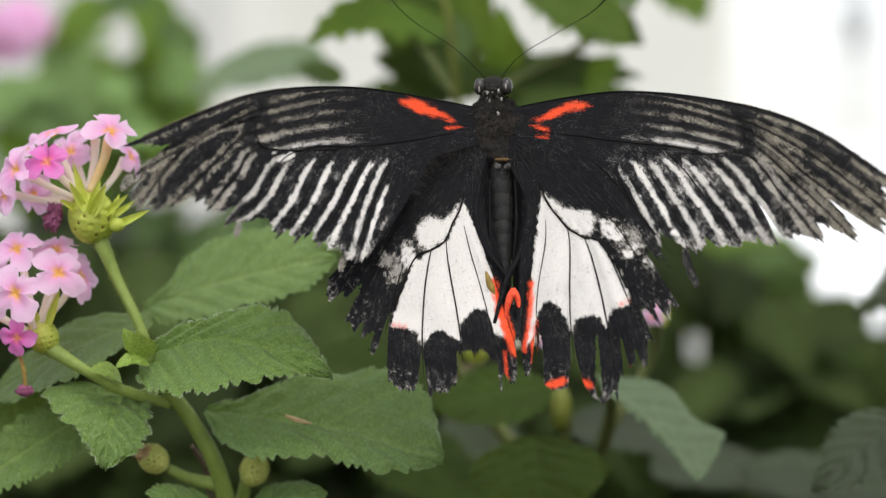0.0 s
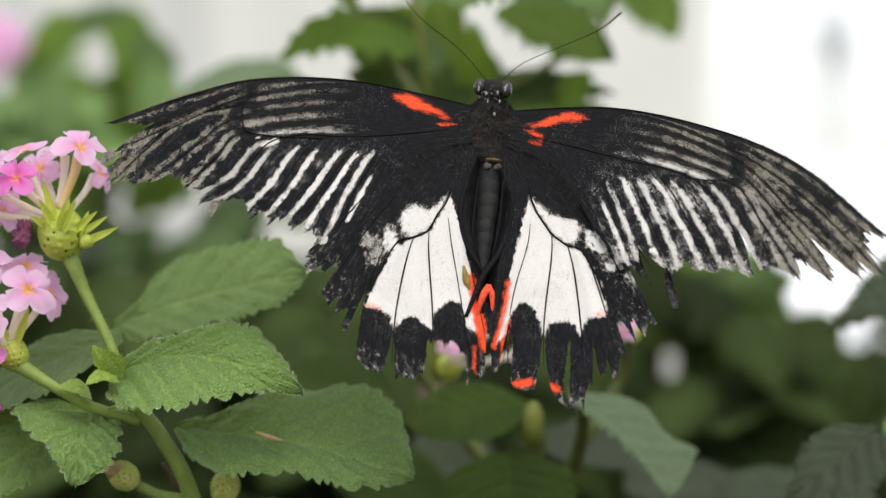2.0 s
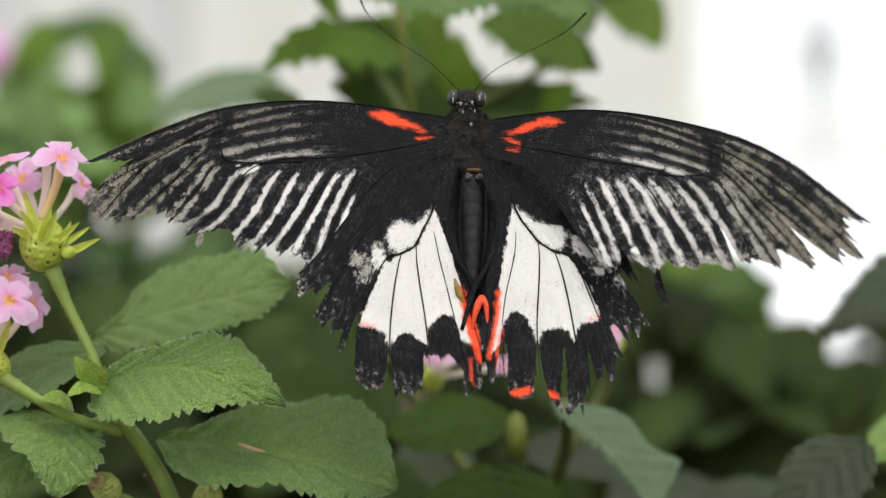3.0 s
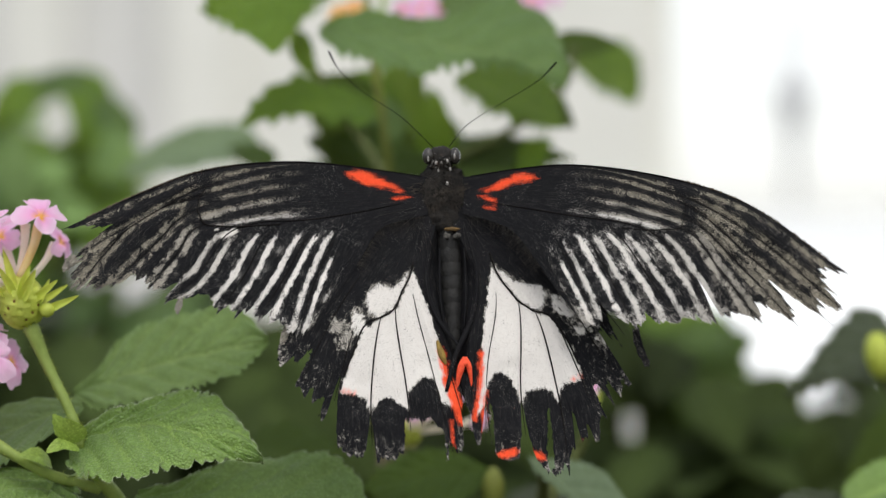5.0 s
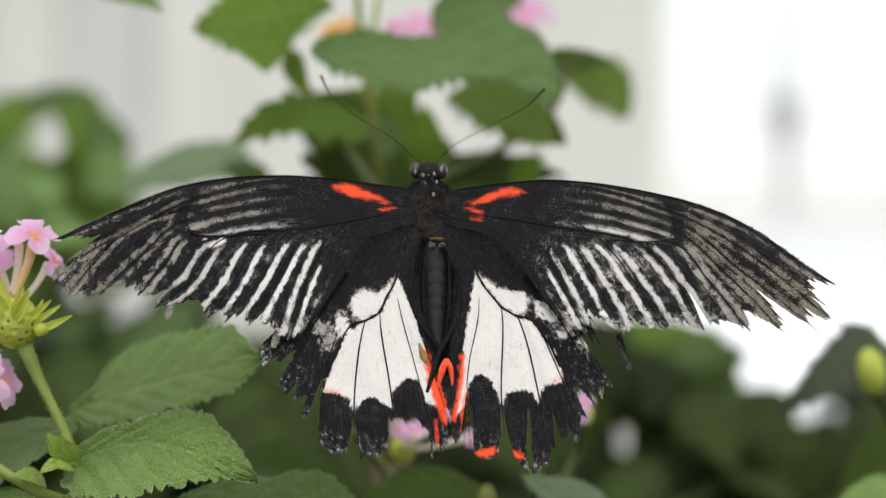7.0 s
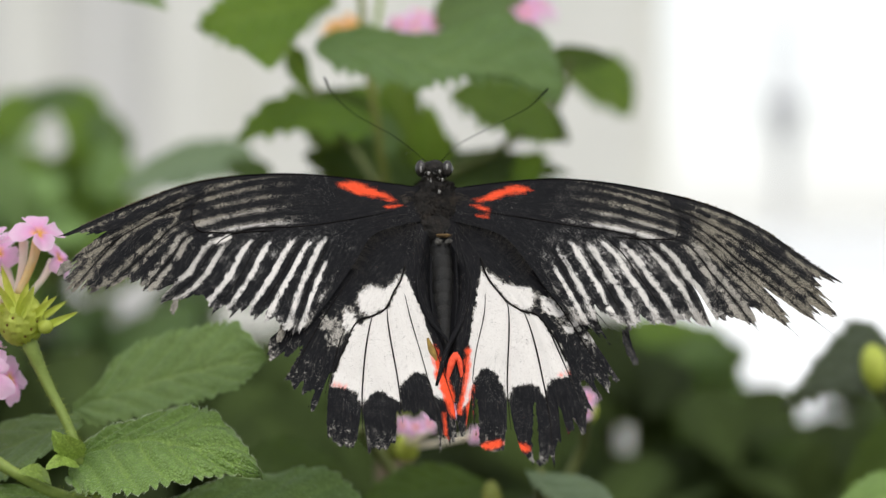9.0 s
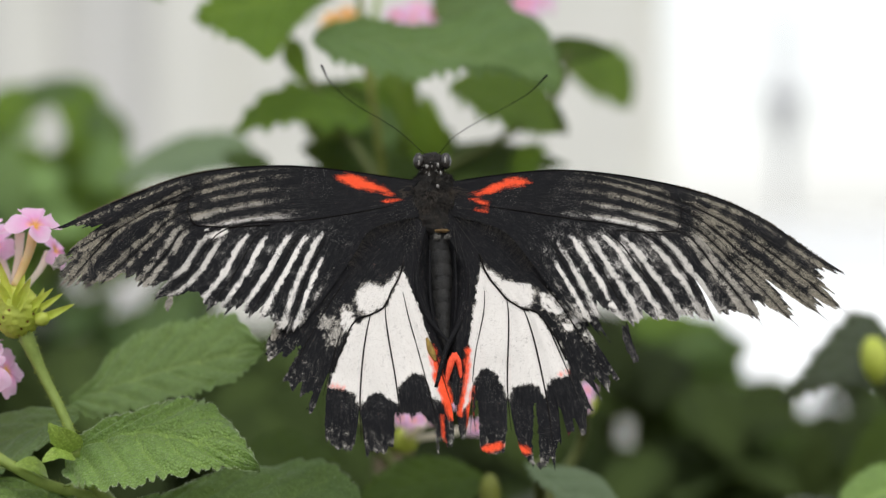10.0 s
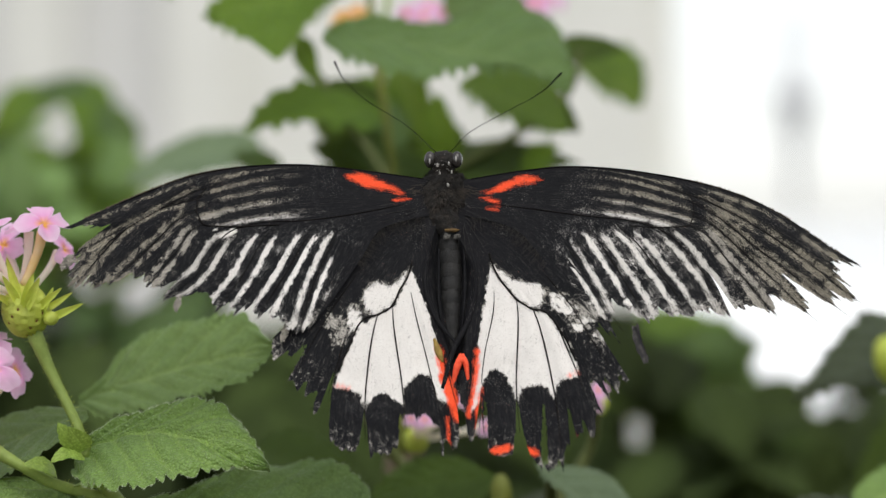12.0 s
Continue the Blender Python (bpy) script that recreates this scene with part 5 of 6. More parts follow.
    # spent heads
    for i, c in enumerate(((-0.0623, 0.008, 0.9504), (-0.0618, 0.008, 0.9512), (-0.0627, 0.008, 0.9497), (-0.0611, 0.007, 0.9509), (-0.0618, 0.007, 0.95))):
        kv, kf = ball(c, (0.0007, 0.0005, 0.0005), Euler((0.3 * i, 0.7 * i, 0)).to_matrix(), 10, 10, 1.2, i * 2.1)
        part("dry_scale", mesh("dry_scale", kv, kf, SHRED), s.root, "dry brown scale", s.back)
    s.cone((-0.0605, 0.01, 0.9491), 2.15, (-0.6, -0.2, 0.5), "green spent flower head without florets", material=HEAD, knobs=0.22)
    s.cone((-0.044, 0.016, 0.9468), 2.2, (0.3, -0.2, 0.8), "green spent flower head without florets", material=HEAD, knobs=0.22)
    return s


make_front_shrub()


def make_back_shrub():
    p = (-0.0112, 0.13, 0.9692)
    s = Shrub("lantana_shrub", (p[0], p[1], 0.0), "taller lantana shrub behind the butterfly, out of focus")
    s.stem([(p[0], p[1], 0), (-0.0099, 0.125, 0.9577), (-0.0109, 0.115, 1.0024), (-0.0128, 0.108, 1.023), (-0.0153, 0.108, 1.039), (-0.0168, 0.112, 1.0531), (-0.0178, 0.116, 1.0685)], [7, 4, 1.1, 0.85, 0.8, 0.75, 0.7], BUD_DIM)
    s.stem([(-0.012, 0.112, 1.0128), (-0.0214, 0.118, 1.0269), (-0.028, 0.122, 1.0364), (-0.032, 0.12, 1.0445), (-0.033, 0.118, 1.0513)], [1.0, 0.9, 0.9, 0.8, 0.7], STEM_DIM)
    s.stem([(-0.0143, 0.114, 1.0336), (-0.0139, 0.122, 1.047), (-0.0112, 0.13, 1.0666)], [0.7, 0.7, 0.6])
    s.stem([(-0.0109, 0.116, 1.0024), (-0.0016, 0.12, 1.0153), (0.0113, 0.124, 1.0224), (0.0235, 0.122, 1.0317), (0.0264, 0.12, 1.041)], [1.3, 1.1, 0.9, 0.8, 0.7], STEM_DIM)
    L = s.leaf
    # the leaves over the butterfly's head, lit or shaded by their leaf colour
    L((-0.0251, 0.09, 1.0418), (0.0233, 0.086, 1.0322), 0, (0.05, -0.7, 0.71), sides=((1.3, 5.2, 5.7, 6.2, 9.1, 15.1, 17.1, 15.1, 3.4), (1.7, 7.6, 9.6, 10.6, 9.4, 4.4, 1.3, 2, 3)), material=LEAF_HAZE, arch=0.05, teeth=17, wave=0.06, bite=1.2, quilt=1.0)
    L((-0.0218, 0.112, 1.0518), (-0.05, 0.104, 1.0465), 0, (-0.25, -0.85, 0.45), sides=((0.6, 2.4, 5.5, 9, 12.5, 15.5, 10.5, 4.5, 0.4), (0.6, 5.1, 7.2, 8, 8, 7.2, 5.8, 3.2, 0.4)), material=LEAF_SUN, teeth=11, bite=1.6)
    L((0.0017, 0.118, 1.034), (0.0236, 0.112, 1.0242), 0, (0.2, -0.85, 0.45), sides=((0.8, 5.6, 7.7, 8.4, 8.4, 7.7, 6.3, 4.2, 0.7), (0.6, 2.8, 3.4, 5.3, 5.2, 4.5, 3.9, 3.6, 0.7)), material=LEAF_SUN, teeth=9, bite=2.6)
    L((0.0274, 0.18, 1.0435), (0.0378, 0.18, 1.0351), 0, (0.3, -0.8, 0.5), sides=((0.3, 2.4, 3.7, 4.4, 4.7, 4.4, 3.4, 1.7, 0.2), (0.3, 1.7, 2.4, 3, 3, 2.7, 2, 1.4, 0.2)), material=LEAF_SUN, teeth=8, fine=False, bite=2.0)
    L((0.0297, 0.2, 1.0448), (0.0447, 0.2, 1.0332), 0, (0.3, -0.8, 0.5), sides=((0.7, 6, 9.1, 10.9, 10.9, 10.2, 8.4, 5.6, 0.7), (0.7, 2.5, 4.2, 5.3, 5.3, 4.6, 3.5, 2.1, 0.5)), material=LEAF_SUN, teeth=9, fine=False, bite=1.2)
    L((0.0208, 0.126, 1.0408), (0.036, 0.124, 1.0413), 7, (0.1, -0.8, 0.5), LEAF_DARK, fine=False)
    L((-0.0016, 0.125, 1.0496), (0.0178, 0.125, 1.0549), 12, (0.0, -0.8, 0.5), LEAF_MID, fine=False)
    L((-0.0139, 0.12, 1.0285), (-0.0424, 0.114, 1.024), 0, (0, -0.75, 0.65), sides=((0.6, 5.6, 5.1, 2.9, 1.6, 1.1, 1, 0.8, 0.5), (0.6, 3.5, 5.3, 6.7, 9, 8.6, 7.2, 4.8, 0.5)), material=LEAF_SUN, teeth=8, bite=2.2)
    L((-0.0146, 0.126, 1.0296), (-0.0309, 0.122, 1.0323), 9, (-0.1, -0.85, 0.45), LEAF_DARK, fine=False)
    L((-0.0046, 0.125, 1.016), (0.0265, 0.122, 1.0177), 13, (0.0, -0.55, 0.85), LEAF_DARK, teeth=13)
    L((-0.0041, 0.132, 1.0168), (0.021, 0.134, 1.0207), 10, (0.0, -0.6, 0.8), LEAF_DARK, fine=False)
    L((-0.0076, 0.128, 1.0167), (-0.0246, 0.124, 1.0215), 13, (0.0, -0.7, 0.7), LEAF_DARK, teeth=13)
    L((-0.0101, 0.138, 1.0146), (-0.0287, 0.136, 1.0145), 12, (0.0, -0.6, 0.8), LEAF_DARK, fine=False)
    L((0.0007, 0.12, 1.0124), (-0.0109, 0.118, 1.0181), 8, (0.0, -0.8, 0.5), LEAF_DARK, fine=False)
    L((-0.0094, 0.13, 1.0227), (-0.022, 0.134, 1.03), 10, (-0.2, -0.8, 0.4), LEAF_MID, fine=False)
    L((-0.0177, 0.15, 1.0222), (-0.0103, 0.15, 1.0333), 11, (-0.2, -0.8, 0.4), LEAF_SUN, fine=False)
    L((-0.0437, 0.19, 1.0234), (-0.0758, 0.19, 1.0156), 17, (0.0, -0.6, 0.8), LEAF_GREY, fine=False)
    L((-0.0386, 0.15, 1.0161), (-0.0483, 0.165, 1.0215), 8, (0.0, -0.7, 0.7), LEAF_DARK, fine=False)
    L((-0.0771, 0.1, 1.0565), (-0.0551, 0.1, 1.0499), 9, (0.0, -0.6, 0.8), fine=False)
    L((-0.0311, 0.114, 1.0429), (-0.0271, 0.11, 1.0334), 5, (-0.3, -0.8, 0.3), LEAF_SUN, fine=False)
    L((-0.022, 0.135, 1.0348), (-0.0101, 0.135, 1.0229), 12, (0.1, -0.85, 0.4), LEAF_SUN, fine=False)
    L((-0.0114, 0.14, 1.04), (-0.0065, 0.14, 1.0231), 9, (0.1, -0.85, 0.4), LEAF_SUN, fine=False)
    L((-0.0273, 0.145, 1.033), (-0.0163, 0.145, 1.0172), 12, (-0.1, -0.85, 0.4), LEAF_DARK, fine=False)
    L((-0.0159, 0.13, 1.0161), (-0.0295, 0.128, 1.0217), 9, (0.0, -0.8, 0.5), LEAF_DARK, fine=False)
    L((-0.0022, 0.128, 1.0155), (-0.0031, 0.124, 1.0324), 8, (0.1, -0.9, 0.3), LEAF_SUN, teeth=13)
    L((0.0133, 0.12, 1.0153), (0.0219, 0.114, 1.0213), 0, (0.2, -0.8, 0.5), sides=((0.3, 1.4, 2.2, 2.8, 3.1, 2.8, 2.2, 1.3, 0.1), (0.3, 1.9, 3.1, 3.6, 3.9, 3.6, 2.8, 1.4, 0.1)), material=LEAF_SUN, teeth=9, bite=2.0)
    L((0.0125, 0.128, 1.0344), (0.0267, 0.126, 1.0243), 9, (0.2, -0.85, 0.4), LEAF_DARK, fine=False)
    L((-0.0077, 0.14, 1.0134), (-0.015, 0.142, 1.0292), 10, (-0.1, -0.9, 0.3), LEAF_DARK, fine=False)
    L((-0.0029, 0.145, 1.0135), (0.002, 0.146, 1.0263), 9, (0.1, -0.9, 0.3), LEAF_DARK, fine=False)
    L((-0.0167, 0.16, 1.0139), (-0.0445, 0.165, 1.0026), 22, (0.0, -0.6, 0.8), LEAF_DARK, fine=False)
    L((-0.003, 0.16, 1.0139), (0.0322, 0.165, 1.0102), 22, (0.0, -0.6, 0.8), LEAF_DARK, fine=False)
    h = s.cone((-0.0058, 0.128, 1.0421), 2.0, (0, 0, 1))
    for i, (c, d) in enumerate((((-0.0058, 0.124, 1.0485), (0, -0.8, 0.6)), ((-0.0093, 0.124, 1.0488), (-0.5, -0.8, 0.4)), ((-0.0019, 0.126, 1.0492), (0.5, -0.6, 0.5)), ((-0.0046, 0.128, 1.0512), (0.1, -0.5, 0.9)))):
        s.floret(h, c, (-0.0058, 0.128, 1.0421), d, 3.2, seed=30 + i)
    k = s.cone((-0.022, 0.135, 1.0456), 2.2, (0, 0, 1))
    for i, (c, d) in enumerate((((-0.0226, 0.133, 1.0485), (0, -0.8, 0.6)), ((-0.0196, 0.133, 1.0496), (0.5, -0.7, 0.6)))):
        s.floret(k, c, (-0.022, 0.135, 1.0456), d, 3.0, PETAL_GOLD, seed=40 + i)
    q = s.cone((0.0185, 0.15, 1.0492), 2.2, (0, 0, 1))
    for i, (c, d) in enumerate((((0.0179, 0.148, 1.0534), (0, -0.8, 0.6)), ((0.021, 0.15, 1.0548), (0.5, -0.7, 0.6)), ((0.0149, 0.15, 1.0541), (-0.5, -0.7, 0.6)))):
        s.floret(q, c, (0.0185, 0.15, 1.0492), d, 4.4, seed=50 + i)


make_back_shrub()


def make_low_shrub():
    p = (0.0124, 0.11, 0.9062)
    s = Shrub("lantana_shrub", (p[0], p[1], 0.0), "low lantana shrub with dull green leaves, out of focus")
    s.stem([(p[0], p[1], 0), (0.0118, 0.09, 0.9206), (0.01, 0.066, 0.9432), (0.0101, 0.06, 0.9523)], [6, 3.5, 1.6, 1.0], STEM_DIM)
    s.stem([(0.0113, 0.095, 0.9256), (0.018, 0.07, 0.9493), (0.0177, 0.051, 0.9609)], [2, 1.4, 1.0], STEM_DIM)
    s.stem([(0.0106, 0.092, 0.9315), (-0.0007, 0.085, 0.9455), (-0.0117, 0.08, 0.9612), (-0.0159, 0.07, 0.9677)], [2, 1.4, 1.1, 0.9], STEM_DIM)
    s.stem([(0.018, 0.07, 0.9493), (0.0258, 0.07, 0.9623), (0.0269, 0.062, 0.9713)], [1.4, 1.1, 0.8], STEM_DIM)
    L = s.leaf
    # leaves below the butterfly, their shade put into the leaf colour
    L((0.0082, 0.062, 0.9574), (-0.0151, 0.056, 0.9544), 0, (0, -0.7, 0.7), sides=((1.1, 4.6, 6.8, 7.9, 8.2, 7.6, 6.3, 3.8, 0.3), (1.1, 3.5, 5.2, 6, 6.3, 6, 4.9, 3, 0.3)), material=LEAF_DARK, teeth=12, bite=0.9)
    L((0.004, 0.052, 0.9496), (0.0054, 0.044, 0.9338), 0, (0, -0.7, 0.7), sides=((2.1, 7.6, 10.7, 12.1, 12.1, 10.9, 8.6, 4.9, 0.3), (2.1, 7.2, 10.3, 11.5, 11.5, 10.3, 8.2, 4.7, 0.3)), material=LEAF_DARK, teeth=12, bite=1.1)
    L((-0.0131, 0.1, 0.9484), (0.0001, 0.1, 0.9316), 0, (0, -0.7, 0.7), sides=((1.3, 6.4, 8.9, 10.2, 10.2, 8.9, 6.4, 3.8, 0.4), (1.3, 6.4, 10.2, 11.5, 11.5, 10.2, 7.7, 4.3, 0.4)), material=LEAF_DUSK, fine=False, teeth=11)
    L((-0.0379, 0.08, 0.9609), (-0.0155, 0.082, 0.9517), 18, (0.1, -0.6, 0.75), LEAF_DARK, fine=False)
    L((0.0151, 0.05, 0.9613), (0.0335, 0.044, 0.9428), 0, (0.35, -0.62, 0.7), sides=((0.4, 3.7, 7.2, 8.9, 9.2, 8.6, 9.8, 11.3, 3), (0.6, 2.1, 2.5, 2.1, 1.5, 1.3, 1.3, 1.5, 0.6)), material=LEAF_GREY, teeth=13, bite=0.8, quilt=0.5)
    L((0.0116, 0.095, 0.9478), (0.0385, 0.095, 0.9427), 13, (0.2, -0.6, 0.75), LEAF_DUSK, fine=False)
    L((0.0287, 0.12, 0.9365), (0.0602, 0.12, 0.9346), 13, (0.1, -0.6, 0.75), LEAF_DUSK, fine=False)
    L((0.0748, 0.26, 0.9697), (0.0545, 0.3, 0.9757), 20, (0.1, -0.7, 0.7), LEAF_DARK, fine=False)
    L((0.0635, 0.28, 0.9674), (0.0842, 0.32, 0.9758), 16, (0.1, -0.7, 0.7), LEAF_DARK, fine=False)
    L((0.0551, 0.33, 0.9683), (0.0742, 0.33, 0.9787), 16, (0.0, -0.7, 0.7), LEAF_MID, fine=False)
    # mid-green leaves behind; the light on them is put into the leaf colour
    L((0.0505, 0.3, 0.9804), (0.0766, 0.29, 0.9759), 12, (0.1, -0.75, 0.6), LEAF_SUN, fine=False, teeth=11)
    L((0.0651, 0.3, 0.9743), (0.0744, 0.29, 0.9621), 12, (0.1, -0.75, 0.6), LEAF_MID, fine=False, teeth=11)
    L((0.0744, 0.3, 0.9667), (0.0660, 0.29, 0.9536), 12, (0.1, -0.75, 0.6), LEAF_MID, fine=False, teeth=11)
    L((0.0829, 0.3, 0.9560), (0.0937, 0.29, 0.9454), 13, (0.1, -0.75, 0.6), LEAF_DARK, fine=False, teeth=11)
    L((0.0668, 0.3, 0.9590), (0.0753, 0.29, 0.9437), 12, (0.1, -0.75, 0.6), LEAF_MID, fine=False, teeth=11)
    L((0.067, 0.27, 0.9805), (0.0687, 0.27, 0.945), 0, (0.1, -0.8, 0.5), sides=((0.8, 6, 9.1, 10.6, 10.6, 9.7, 7.6, 4.5, 0.5), (0.8, 6, 8.8, 9.7, 9.4, 8.5, 7, 4.2, 0.5)), material=LEAF_MID, fine=False, teeth=9)
    L((0.0674, 0.3, 0.9805), (0.0782, 0.29, 0.9729), 10, (0.1, -0.75, 0.6), LEAF_SUN, fine=False, teeth=11)
    L((0.0998, 0.3, 0.9454), (0.0876, 0.29, 0.9361), 14, (0.1, -0.75, 0.6), LEAF_DARK, fine=False, teeth=11)
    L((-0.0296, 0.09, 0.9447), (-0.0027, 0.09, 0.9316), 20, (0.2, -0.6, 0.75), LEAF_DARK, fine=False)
    s.cone((0.0089, 0.058, 0.9543), 2.0, (0.0, -0.1, 1), tall=2.1, material=BUD_DIM)
    h = s.cone((-0.0067, 0.066, 0.9643), 2.2, (0, -0.3, 1))
    for i, (c, d) in enumerate((((-0.0051, 0.058, 0.9686), (0, -0.8, 0.5)), ((-0.0075, 0.06, 0.9689), (-0.5, -0.8, 0.2)), ((-0.0025, 0.06, 0.9692), (0.5, -0.7, 0.3)), ((0.0017, 0.06, 0.9724), (0.3, -0.8, 0.4)), ((0.0064, 0.06, 0.9672), (0.5, -0.8, 0.0)))):
        s.floret(h, c, (-0.0067, 0.066, 0.9643), d, 2.1, seed=60 + i)
    g = s.cone((0.0271, 0.066, 0.9711), 2.0, (0, -0.3, 1))
    for i, (c, d) in enumerate((((0.027, 0.06, 0.974), (0, -0.8, 0.5)), ((0.0257, 0.06, 0.9713), (-0.3, -0.8, 0.0)))):
        s.floret(g, c, (0.0271, 0.066, 0.9711), d, 2.1, seed=70 + i)


make_low_shrub()


def make_right_shrub():
    p = (0.1008, 0.125, 0.9224)
    s = Shrub("lantana_shrub", (p[0], p[1], 0.0), "dark green shrub with a pale bud, out of focus")
    s.stem([(p[0], p[1], 0), (0.1008, 0.125, 0.946), (0.0936, 0.11, 0.966), (0.0868, 0.099, 0.9748)], [6, 3.5, 2.0, 1.2], STEM_DIM)
    L = s.leaf
    # leaf tones here are mostly the shade-darkened copies
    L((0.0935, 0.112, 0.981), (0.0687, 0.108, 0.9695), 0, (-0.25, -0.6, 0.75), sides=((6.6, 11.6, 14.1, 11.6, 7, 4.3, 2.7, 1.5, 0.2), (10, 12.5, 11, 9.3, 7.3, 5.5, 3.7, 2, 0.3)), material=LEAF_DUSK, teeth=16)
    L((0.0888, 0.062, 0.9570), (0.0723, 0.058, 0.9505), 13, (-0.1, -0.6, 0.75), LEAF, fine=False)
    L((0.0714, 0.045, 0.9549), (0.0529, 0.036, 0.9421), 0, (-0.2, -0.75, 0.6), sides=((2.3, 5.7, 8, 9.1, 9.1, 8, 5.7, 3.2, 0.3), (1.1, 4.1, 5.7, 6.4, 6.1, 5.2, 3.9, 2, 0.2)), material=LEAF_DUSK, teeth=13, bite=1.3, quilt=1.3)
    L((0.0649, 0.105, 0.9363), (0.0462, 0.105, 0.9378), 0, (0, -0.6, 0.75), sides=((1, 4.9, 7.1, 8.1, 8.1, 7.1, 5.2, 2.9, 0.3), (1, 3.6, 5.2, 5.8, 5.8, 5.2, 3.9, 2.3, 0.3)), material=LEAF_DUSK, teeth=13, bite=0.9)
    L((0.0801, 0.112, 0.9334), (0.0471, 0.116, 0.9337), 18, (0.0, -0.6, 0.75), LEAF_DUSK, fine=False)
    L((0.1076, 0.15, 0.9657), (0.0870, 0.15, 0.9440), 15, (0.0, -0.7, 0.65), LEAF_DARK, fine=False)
    s.cone((0.0864, 0.098, 0.9780), 2.7, (-0.2, -0.1, 1), tall=1.7)


make_right_shrub()


def make_far_shrub():
    p = (-0.1152, 0.33, 0.927)
    s = Shrub("flowering_shrub", (p[0], p[1], 0.0), "far shrub with a pink flower, strongly blurred")
    s.stem([(p[0], p[1], 0), (-0.1136, 0.33, 0.9588), (-0.112, 0.33, 1.0065), (-0.1184, 0.33, 1.0288), (-0.1402, 0.33, 1.035)], [8, 5, 1.6, 0.8, 0.6], STEM)
    rnd = random.Random(12)
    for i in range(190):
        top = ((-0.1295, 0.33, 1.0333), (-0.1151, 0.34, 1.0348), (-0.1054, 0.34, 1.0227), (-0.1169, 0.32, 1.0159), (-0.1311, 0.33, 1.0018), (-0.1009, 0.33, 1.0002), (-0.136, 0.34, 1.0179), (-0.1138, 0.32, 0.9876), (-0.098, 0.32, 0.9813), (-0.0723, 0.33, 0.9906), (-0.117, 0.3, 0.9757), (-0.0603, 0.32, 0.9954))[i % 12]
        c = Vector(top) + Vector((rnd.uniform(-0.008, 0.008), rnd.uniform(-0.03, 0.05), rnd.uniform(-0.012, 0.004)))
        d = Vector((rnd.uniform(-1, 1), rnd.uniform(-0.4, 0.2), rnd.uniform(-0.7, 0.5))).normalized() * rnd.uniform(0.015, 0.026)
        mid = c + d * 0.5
        # bearing and rise from the camera; leaves across the set openings are dropped
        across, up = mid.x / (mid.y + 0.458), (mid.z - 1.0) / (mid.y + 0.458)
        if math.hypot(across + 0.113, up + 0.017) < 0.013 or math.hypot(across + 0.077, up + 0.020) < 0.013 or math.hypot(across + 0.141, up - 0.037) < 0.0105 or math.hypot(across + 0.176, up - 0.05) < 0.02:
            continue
        # sunlight put into the upper clumps' leaf colours; lower clumps get duller copies
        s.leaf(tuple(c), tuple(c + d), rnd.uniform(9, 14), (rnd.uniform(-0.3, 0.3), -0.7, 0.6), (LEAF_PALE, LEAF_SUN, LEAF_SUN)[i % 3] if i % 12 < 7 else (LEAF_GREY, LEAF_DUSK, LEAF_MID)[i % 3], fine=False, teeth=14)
    # leaves in a ring about the gap that lets the wall through, seen from the camera
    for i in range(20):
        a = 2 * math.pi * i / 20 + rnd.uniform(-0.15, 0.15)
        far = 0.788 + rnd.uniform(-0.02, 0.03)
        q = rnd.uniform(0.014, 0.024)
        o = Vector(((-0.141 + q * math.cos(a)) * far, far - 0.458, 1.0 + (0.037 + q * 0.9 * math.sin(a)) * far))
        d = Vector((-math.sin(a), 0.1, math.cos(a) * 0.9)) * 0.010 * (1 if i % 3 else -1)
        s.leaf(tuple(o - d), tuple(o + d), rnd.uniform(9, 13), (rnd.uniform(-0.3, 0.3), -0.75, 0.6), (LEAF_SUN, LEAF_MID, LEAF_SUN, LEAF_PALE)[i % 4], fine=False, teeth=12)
    h = s.cone((-0.1402, 0.33, 1.035), 3.2, (0, 0, 1))
    for i in range(9):
        d = Vector((rnd.uniform(-1, 1), -0.7, rnd.uniform(-0.4, 1)))
        s.floret(h, tuple(Vector((-0.1402, 0.33, 1.035)) + d.normalized() * 0.008), (-0.1402, 0.33, 1.035), tuple(d), 7.5, seed=80 + i)


make_far_shrub()


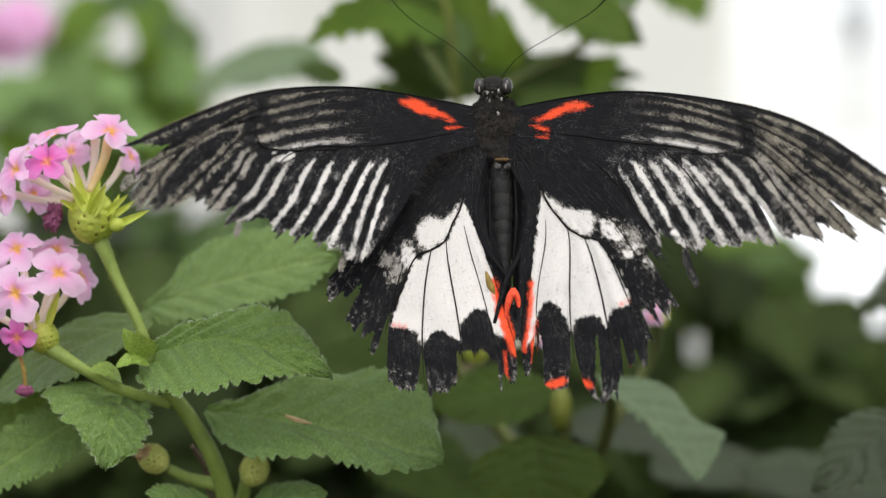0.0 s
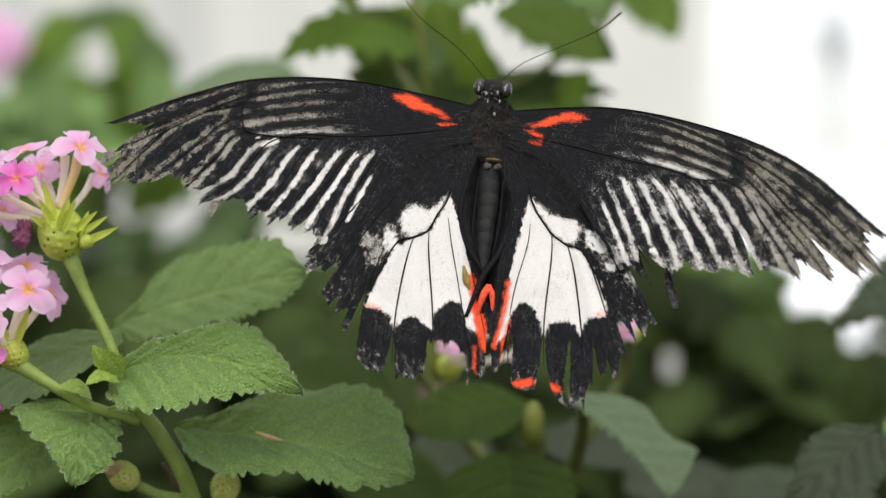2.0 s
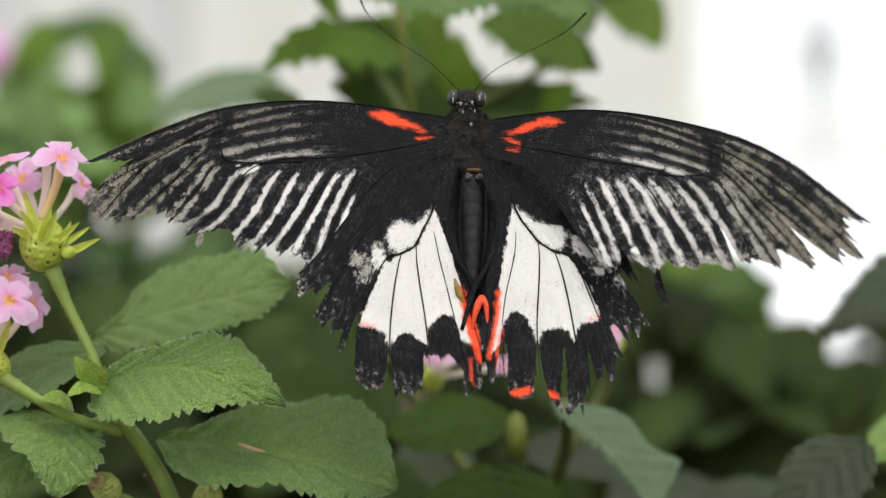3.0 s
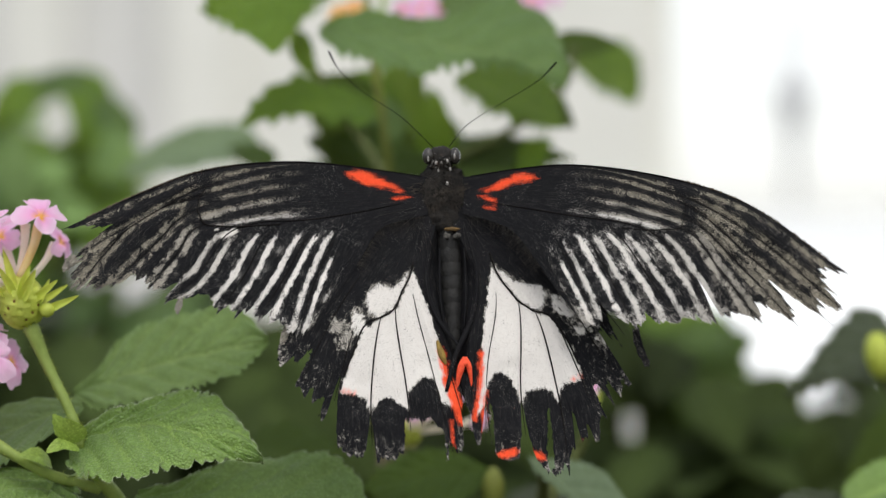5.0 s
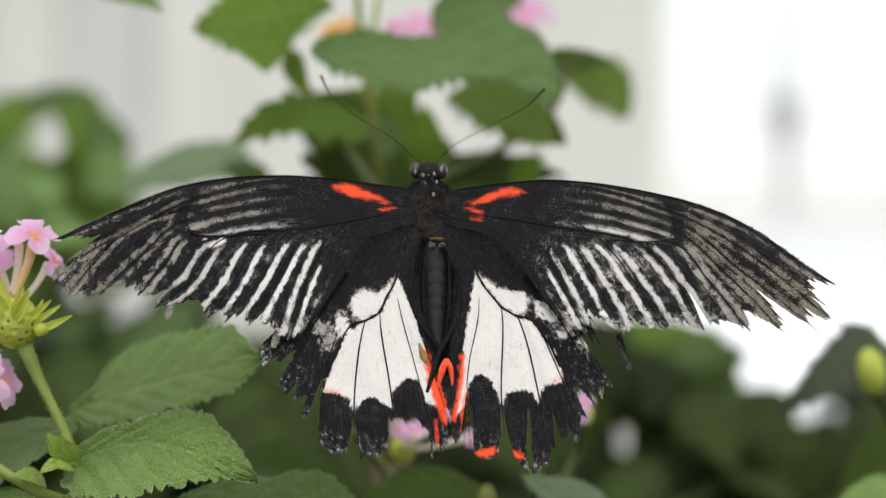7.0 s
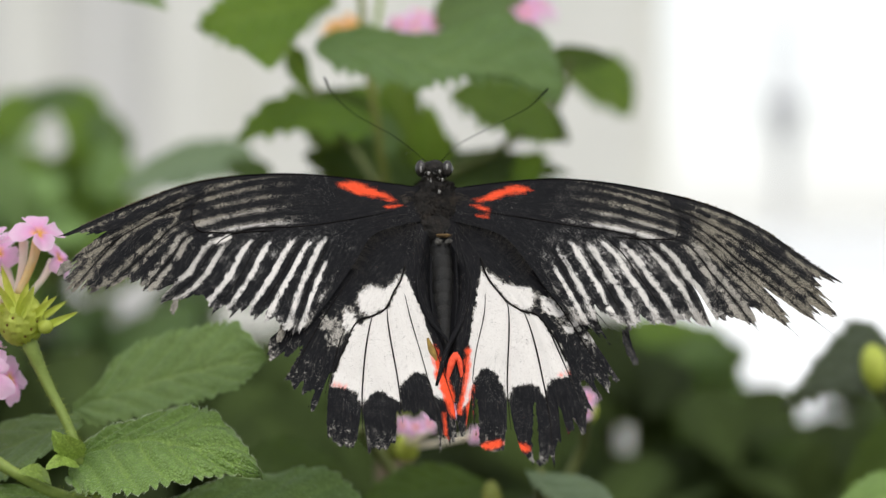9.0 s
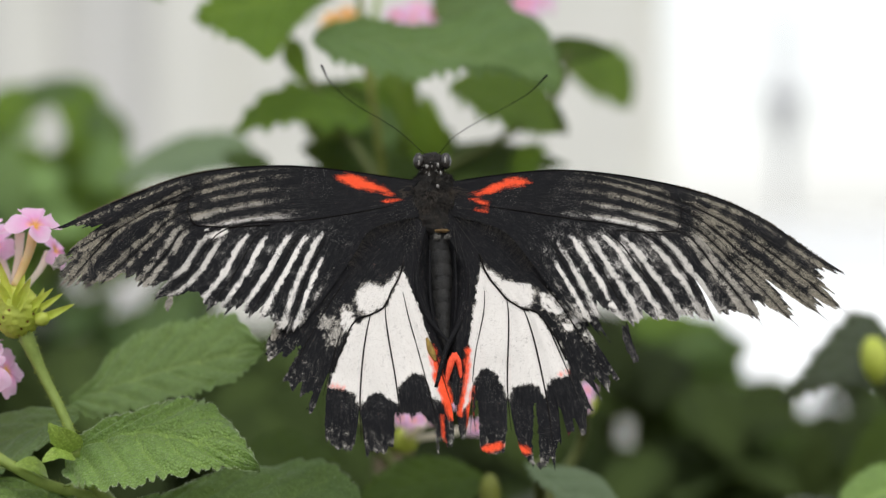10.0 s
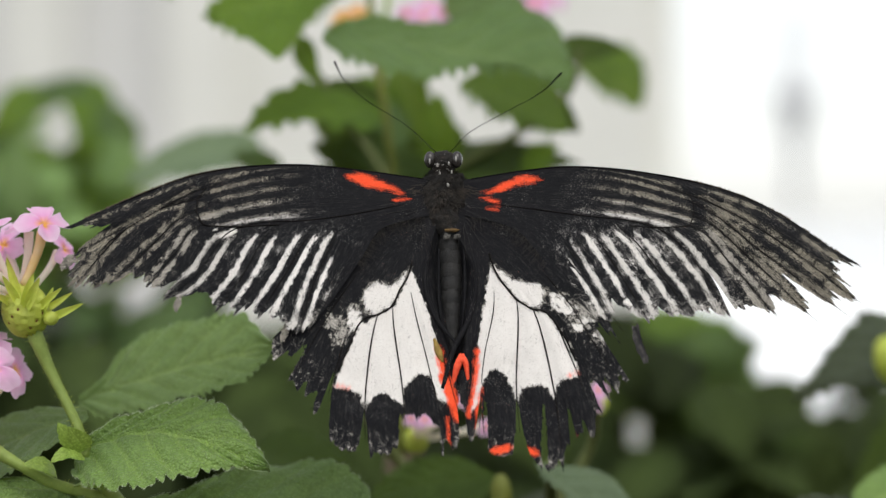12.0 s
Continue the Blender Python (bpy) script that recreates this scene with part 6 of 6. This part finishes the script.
def make_hedge():
    """The thicket behind: many small leaves in one mass, dim by their colour."""
    rnd = random.Random(21)
    vs, fs, cs, k = [], [], [], 0
    shapes = [leaf_mesh(1.0, 0.62, 0.06, 0.1, i * 2.3, 10, False) for i in range(4)]
    made = 0
    # openings set along sightlines from the camera, where bright wall shows
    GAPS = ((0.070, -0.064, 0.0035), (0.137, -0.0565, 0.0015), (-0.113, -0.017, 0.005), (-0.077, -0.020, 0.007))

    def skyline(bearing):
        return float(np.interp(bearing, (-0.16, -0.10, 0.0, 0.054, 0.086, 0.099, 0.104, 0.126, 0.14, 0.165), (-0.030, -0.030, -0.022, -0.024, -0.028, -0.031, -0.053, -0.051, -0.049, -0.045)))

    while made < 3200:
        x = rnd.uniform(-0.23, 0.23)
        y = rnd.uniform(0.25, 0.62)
        # the thicket's uneven top, by bearing from the camera's place
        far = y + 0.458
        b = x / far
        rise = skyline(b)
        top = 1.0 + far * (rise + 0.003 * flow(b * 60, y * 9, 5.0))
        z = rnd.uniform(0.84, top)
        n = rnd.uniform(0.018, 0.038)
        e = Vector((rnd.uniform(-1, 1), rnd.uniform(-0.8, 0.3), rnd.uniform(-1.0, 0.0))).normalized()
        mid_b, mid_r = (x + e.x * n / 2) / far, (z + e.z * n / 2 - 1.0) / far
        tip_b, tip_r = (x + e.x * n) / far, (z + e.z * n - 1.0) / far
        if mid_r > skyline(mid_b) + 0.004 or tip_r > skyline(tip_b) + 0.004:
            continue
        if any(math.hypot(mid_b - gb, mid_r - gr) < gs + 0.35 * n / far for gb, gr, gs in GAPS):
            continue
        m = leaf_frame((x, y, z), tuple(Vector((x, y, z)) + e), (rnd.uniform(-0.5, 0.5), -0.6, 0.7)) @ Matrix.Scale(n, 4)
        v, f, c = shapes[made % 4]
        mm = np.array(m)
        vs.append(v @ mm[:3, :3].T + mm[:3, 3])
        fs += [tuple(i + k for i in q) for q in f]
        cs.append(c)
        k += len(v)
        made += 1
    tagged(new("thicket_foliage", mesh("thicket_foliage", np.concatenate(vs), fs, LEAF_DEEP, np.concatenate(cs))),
           "dense foliage behind, shade put into its dark green", "foliage", kind="stuff")
    # the rest of the bed: coarser leaves down to the soil and out to both sides
    t, u = np.linspace(0, 1, 7)[:, None], np.linspace(-1, 1, 3)[None, :]
    w = 0.31 * t ** 0.5 * (1 - t) ** 0.8 * 2.1 + 0.01
    flat = np.stack([t + 0 * u, u * w, 0.1 * np.abs(u) * w + 0.2 * t * (1 - t) + 0 * u], -1).reshape(-1, 3)
    ff = grid_faces(7, 3)
    vs, fs, k = [], [], 0
    for i in range(9000):
        x, y = rnd.uniform(-1.5, 1.5), rnd.uniform(0.03, 0.95)
        roof = 0.86 + 0.05 * flow(x * 4, y * 4, 7.0) - 0.10 * (y < 0.16) if abs(x) < 0.25 else 0.93 + 0.12 * flow(x * 4, y * 4, 7.0)
        z = roof * rnd.uniform(0.0, 1.0) ** 0.6 + 0.02
        n = rnd.uniform(0.03, 0.06)
        e = Vector((rnd.uniform(-1, 1), rnd.uniform(-1, 0.6), rnd.uniform(-0.8, 0.2))).normalized()
        mm = np.array(leaf_frame((x, y, z), tuple(Vector((x, y, z)) + e), (rnd.uniform(-0.6, 0.6), -0.3, 0.8)) @ Matrix.Scale(n, 4))
        vs.append(flat @ mm[:3, :3].T + mm[:3, 3])
        fs += [tuple(i + k for i in q) for q in ff]
        k += len(flat)
    tagged(new("bed_foliage", mesh("bed_foliage", np.concatenate(vs), fs, LEAF_DEEP)), "planting bed filled with foliage in the same shade-darkened green", "foliage", kind="stuff")


make_hedge()


def motions():
    """The butterfly sways on its perch and works its wings a little."""
    walk(butterfly, [
        (0, pose(-0.00377, -0.00543, 1.00566, 2.39, -1.31, -2.74)),
        (0.5, pose(-0.00186, -0.00475, 1.0068, 1.09, -0.1, -0.18)),
        (1, pose(-0.00017, -0.00392, 1.00774, 0.38, 0.91, 0.46)),
        (1.5, pose(-0.0008, -0.0033, 1.00726, -2.98, 3.78, -4.78)),
        (2, pose(0.00028, -0.00234, 1.00816, -2.71, 5.56, -2.97)),
        (2.5, pose(0.00139, -0.00166, 1.00876, -3.49, 7.07, -1.22)),
        (3, pose(-0.00067, -0.00123, 1.00827, -1.64, 1.03, 0.11)),
        (5, pose(-0.00069, -0.0006, 1.0081, 4.9, -0.88, 1.65)),
        (5.5, pose(-0.00346, -0.00012, 1.00814, -6.21, -3.57, -0.73)),
        (6, pose(-0.00333, 0.00061, 1.00891, -8.72, -2.66, -0.55)),
        (6.5, pose(-0.00143, 0.00105, 1.00856, -7.88, 0.82, -0.22)),
        (7, pose(-0.0018, 0.00135, 1.00923, -6.33, 0.68, 0.48)),
        (9, pose(-0.00158, 0.00139, 1.00906, -9, 0.23, 1.37)),
        (9.5, pose(-0.00158, 0.00098, 1.00882, -2.99, 0.17, 0.35)),
        (10, pose(-0.00147, 0.00058, 1.00859, -4.15, -0.32, 0.81)),
        (10.5, pose(-0.00148, 0, 1.00888, 0, 0, 0)),
        (11, pose(-0.00145, -0.00039, 1.00762, 5.53, 0.34, -2.16)),
        (11.5, pose(-0.00157, -0.00023, 1.00862, -5, -0.83, -0.67)),
        (12, pose(-0.00153, -0.00038, 1.00853, -3.34, 0.15, -1.1)),
    ])
    walk(wing_lf, [(t, pose(-0.00277, -0.00042, -1e-05, 0, swing, flap)) for t, swing, flap in (
        (0, 3.54, 15.22), (0.5, 1.26, 11.41), (1, 0, 7.74), (1.5, -1.53, 1.77), (2, -1.25, 0.7), (2.5, -0.12, 0.46), (3, -0.86, 0.58),
        (5, 1.21, -0.39), (5.5, -1.03, 1.71), (6, -3.13, 2.45), (6.5, -2.42, 0.69), (7, -2.29, 0.85), (9, -1.86, -1.35), (9.5, -0.64, -0.29),
        (10, -0.07, -1.16), (10.5, 0, 0), (11, 1.45, 0.5), (11.5, -0.21, 0.5), (12, -0.68, 0.51))])
    walk(wing_rf, [(t, pose(0.00296, -0.00045, -1e-05, 0, swing, flap)) for t, swing, flap in (
        (0, -1.69, -2.49), (0.5, -2.64, -4.18), (1, -2.12, -8.04), (1.5, -1.68, 1.32), (2, -0.26, -1.54), (2.5, 0.28, -2.54), (3, 0.43, -7.84),
        (5, -1.17, -9.67), (5.5, -1.19, 0.83), (6, -0.18, 1.1), (6.5, 1.61, 0.58), (7, 0.98, -1.32), (9, 2.27, -0.59), (9.5, 0.54, -0.27),
        (10, 1.07, 0.26), (10.5, 0, 0), (11, -1.05, 0.71), (11.5, 0.8, 1.65), (12, -0.87, 3.02))])
    walk(wing_lh, [(t, pose(-0.00184, -0.00139, -0.00371, 0, swing, flap)) for t, swing, flap in (
        (0, -2.7, -1.96), (0.5, -0.85, 3.71), (1, -0.28, 7.36), (1.5, -2.44, 2.15), (2, -1.76, 3.34), (2.5, -0.83, 3.77), (3, -0.77, 4.2),
        (5, -0.64, 0), (5.5, -2.95, -3.26), (6, -2.56, -3.87), (6.5, -3.14, -4.39), (7, -2.45, -2.25), (9, -2.4, -3.58), (9.5, -1.23, -3.37),
        (10, -1.41, -1.74), (10.5, 0, 0), (11, -0.87, -3.46), (11.5, -2, -1.42), (12, -1.21, -1.65))])
    walk(wing_rh, [(t, pose(0.00222, -0.00145, -0.00372, 0, swing, flap)) for t, swing, flap in (
        (0, -3.59, -6.44), (0.5, -2.08, -3.03), (1, -1.07, 1.05), (1.5, -2.89, -2.09), (2, -1.7, 1.01), (2.5, -1.18, 0.54), (3, -0.39, 1.75),
        (5, 0.81, 6.35), (5.5, -0.32, -1.85), (6, 0.06, -0.12), (6.5, 0.5, 1.91), (7, 0.15, 2.96), (9, 1.24, 2.64), (9.5, 0.76, 1.8),
        (10, 0.6, 1.33), (10.5, 0, 0), (11, -0.13, -0.74), (11.5, 0.21, 0.59), (12, -0.16, 1.18))])


motions()
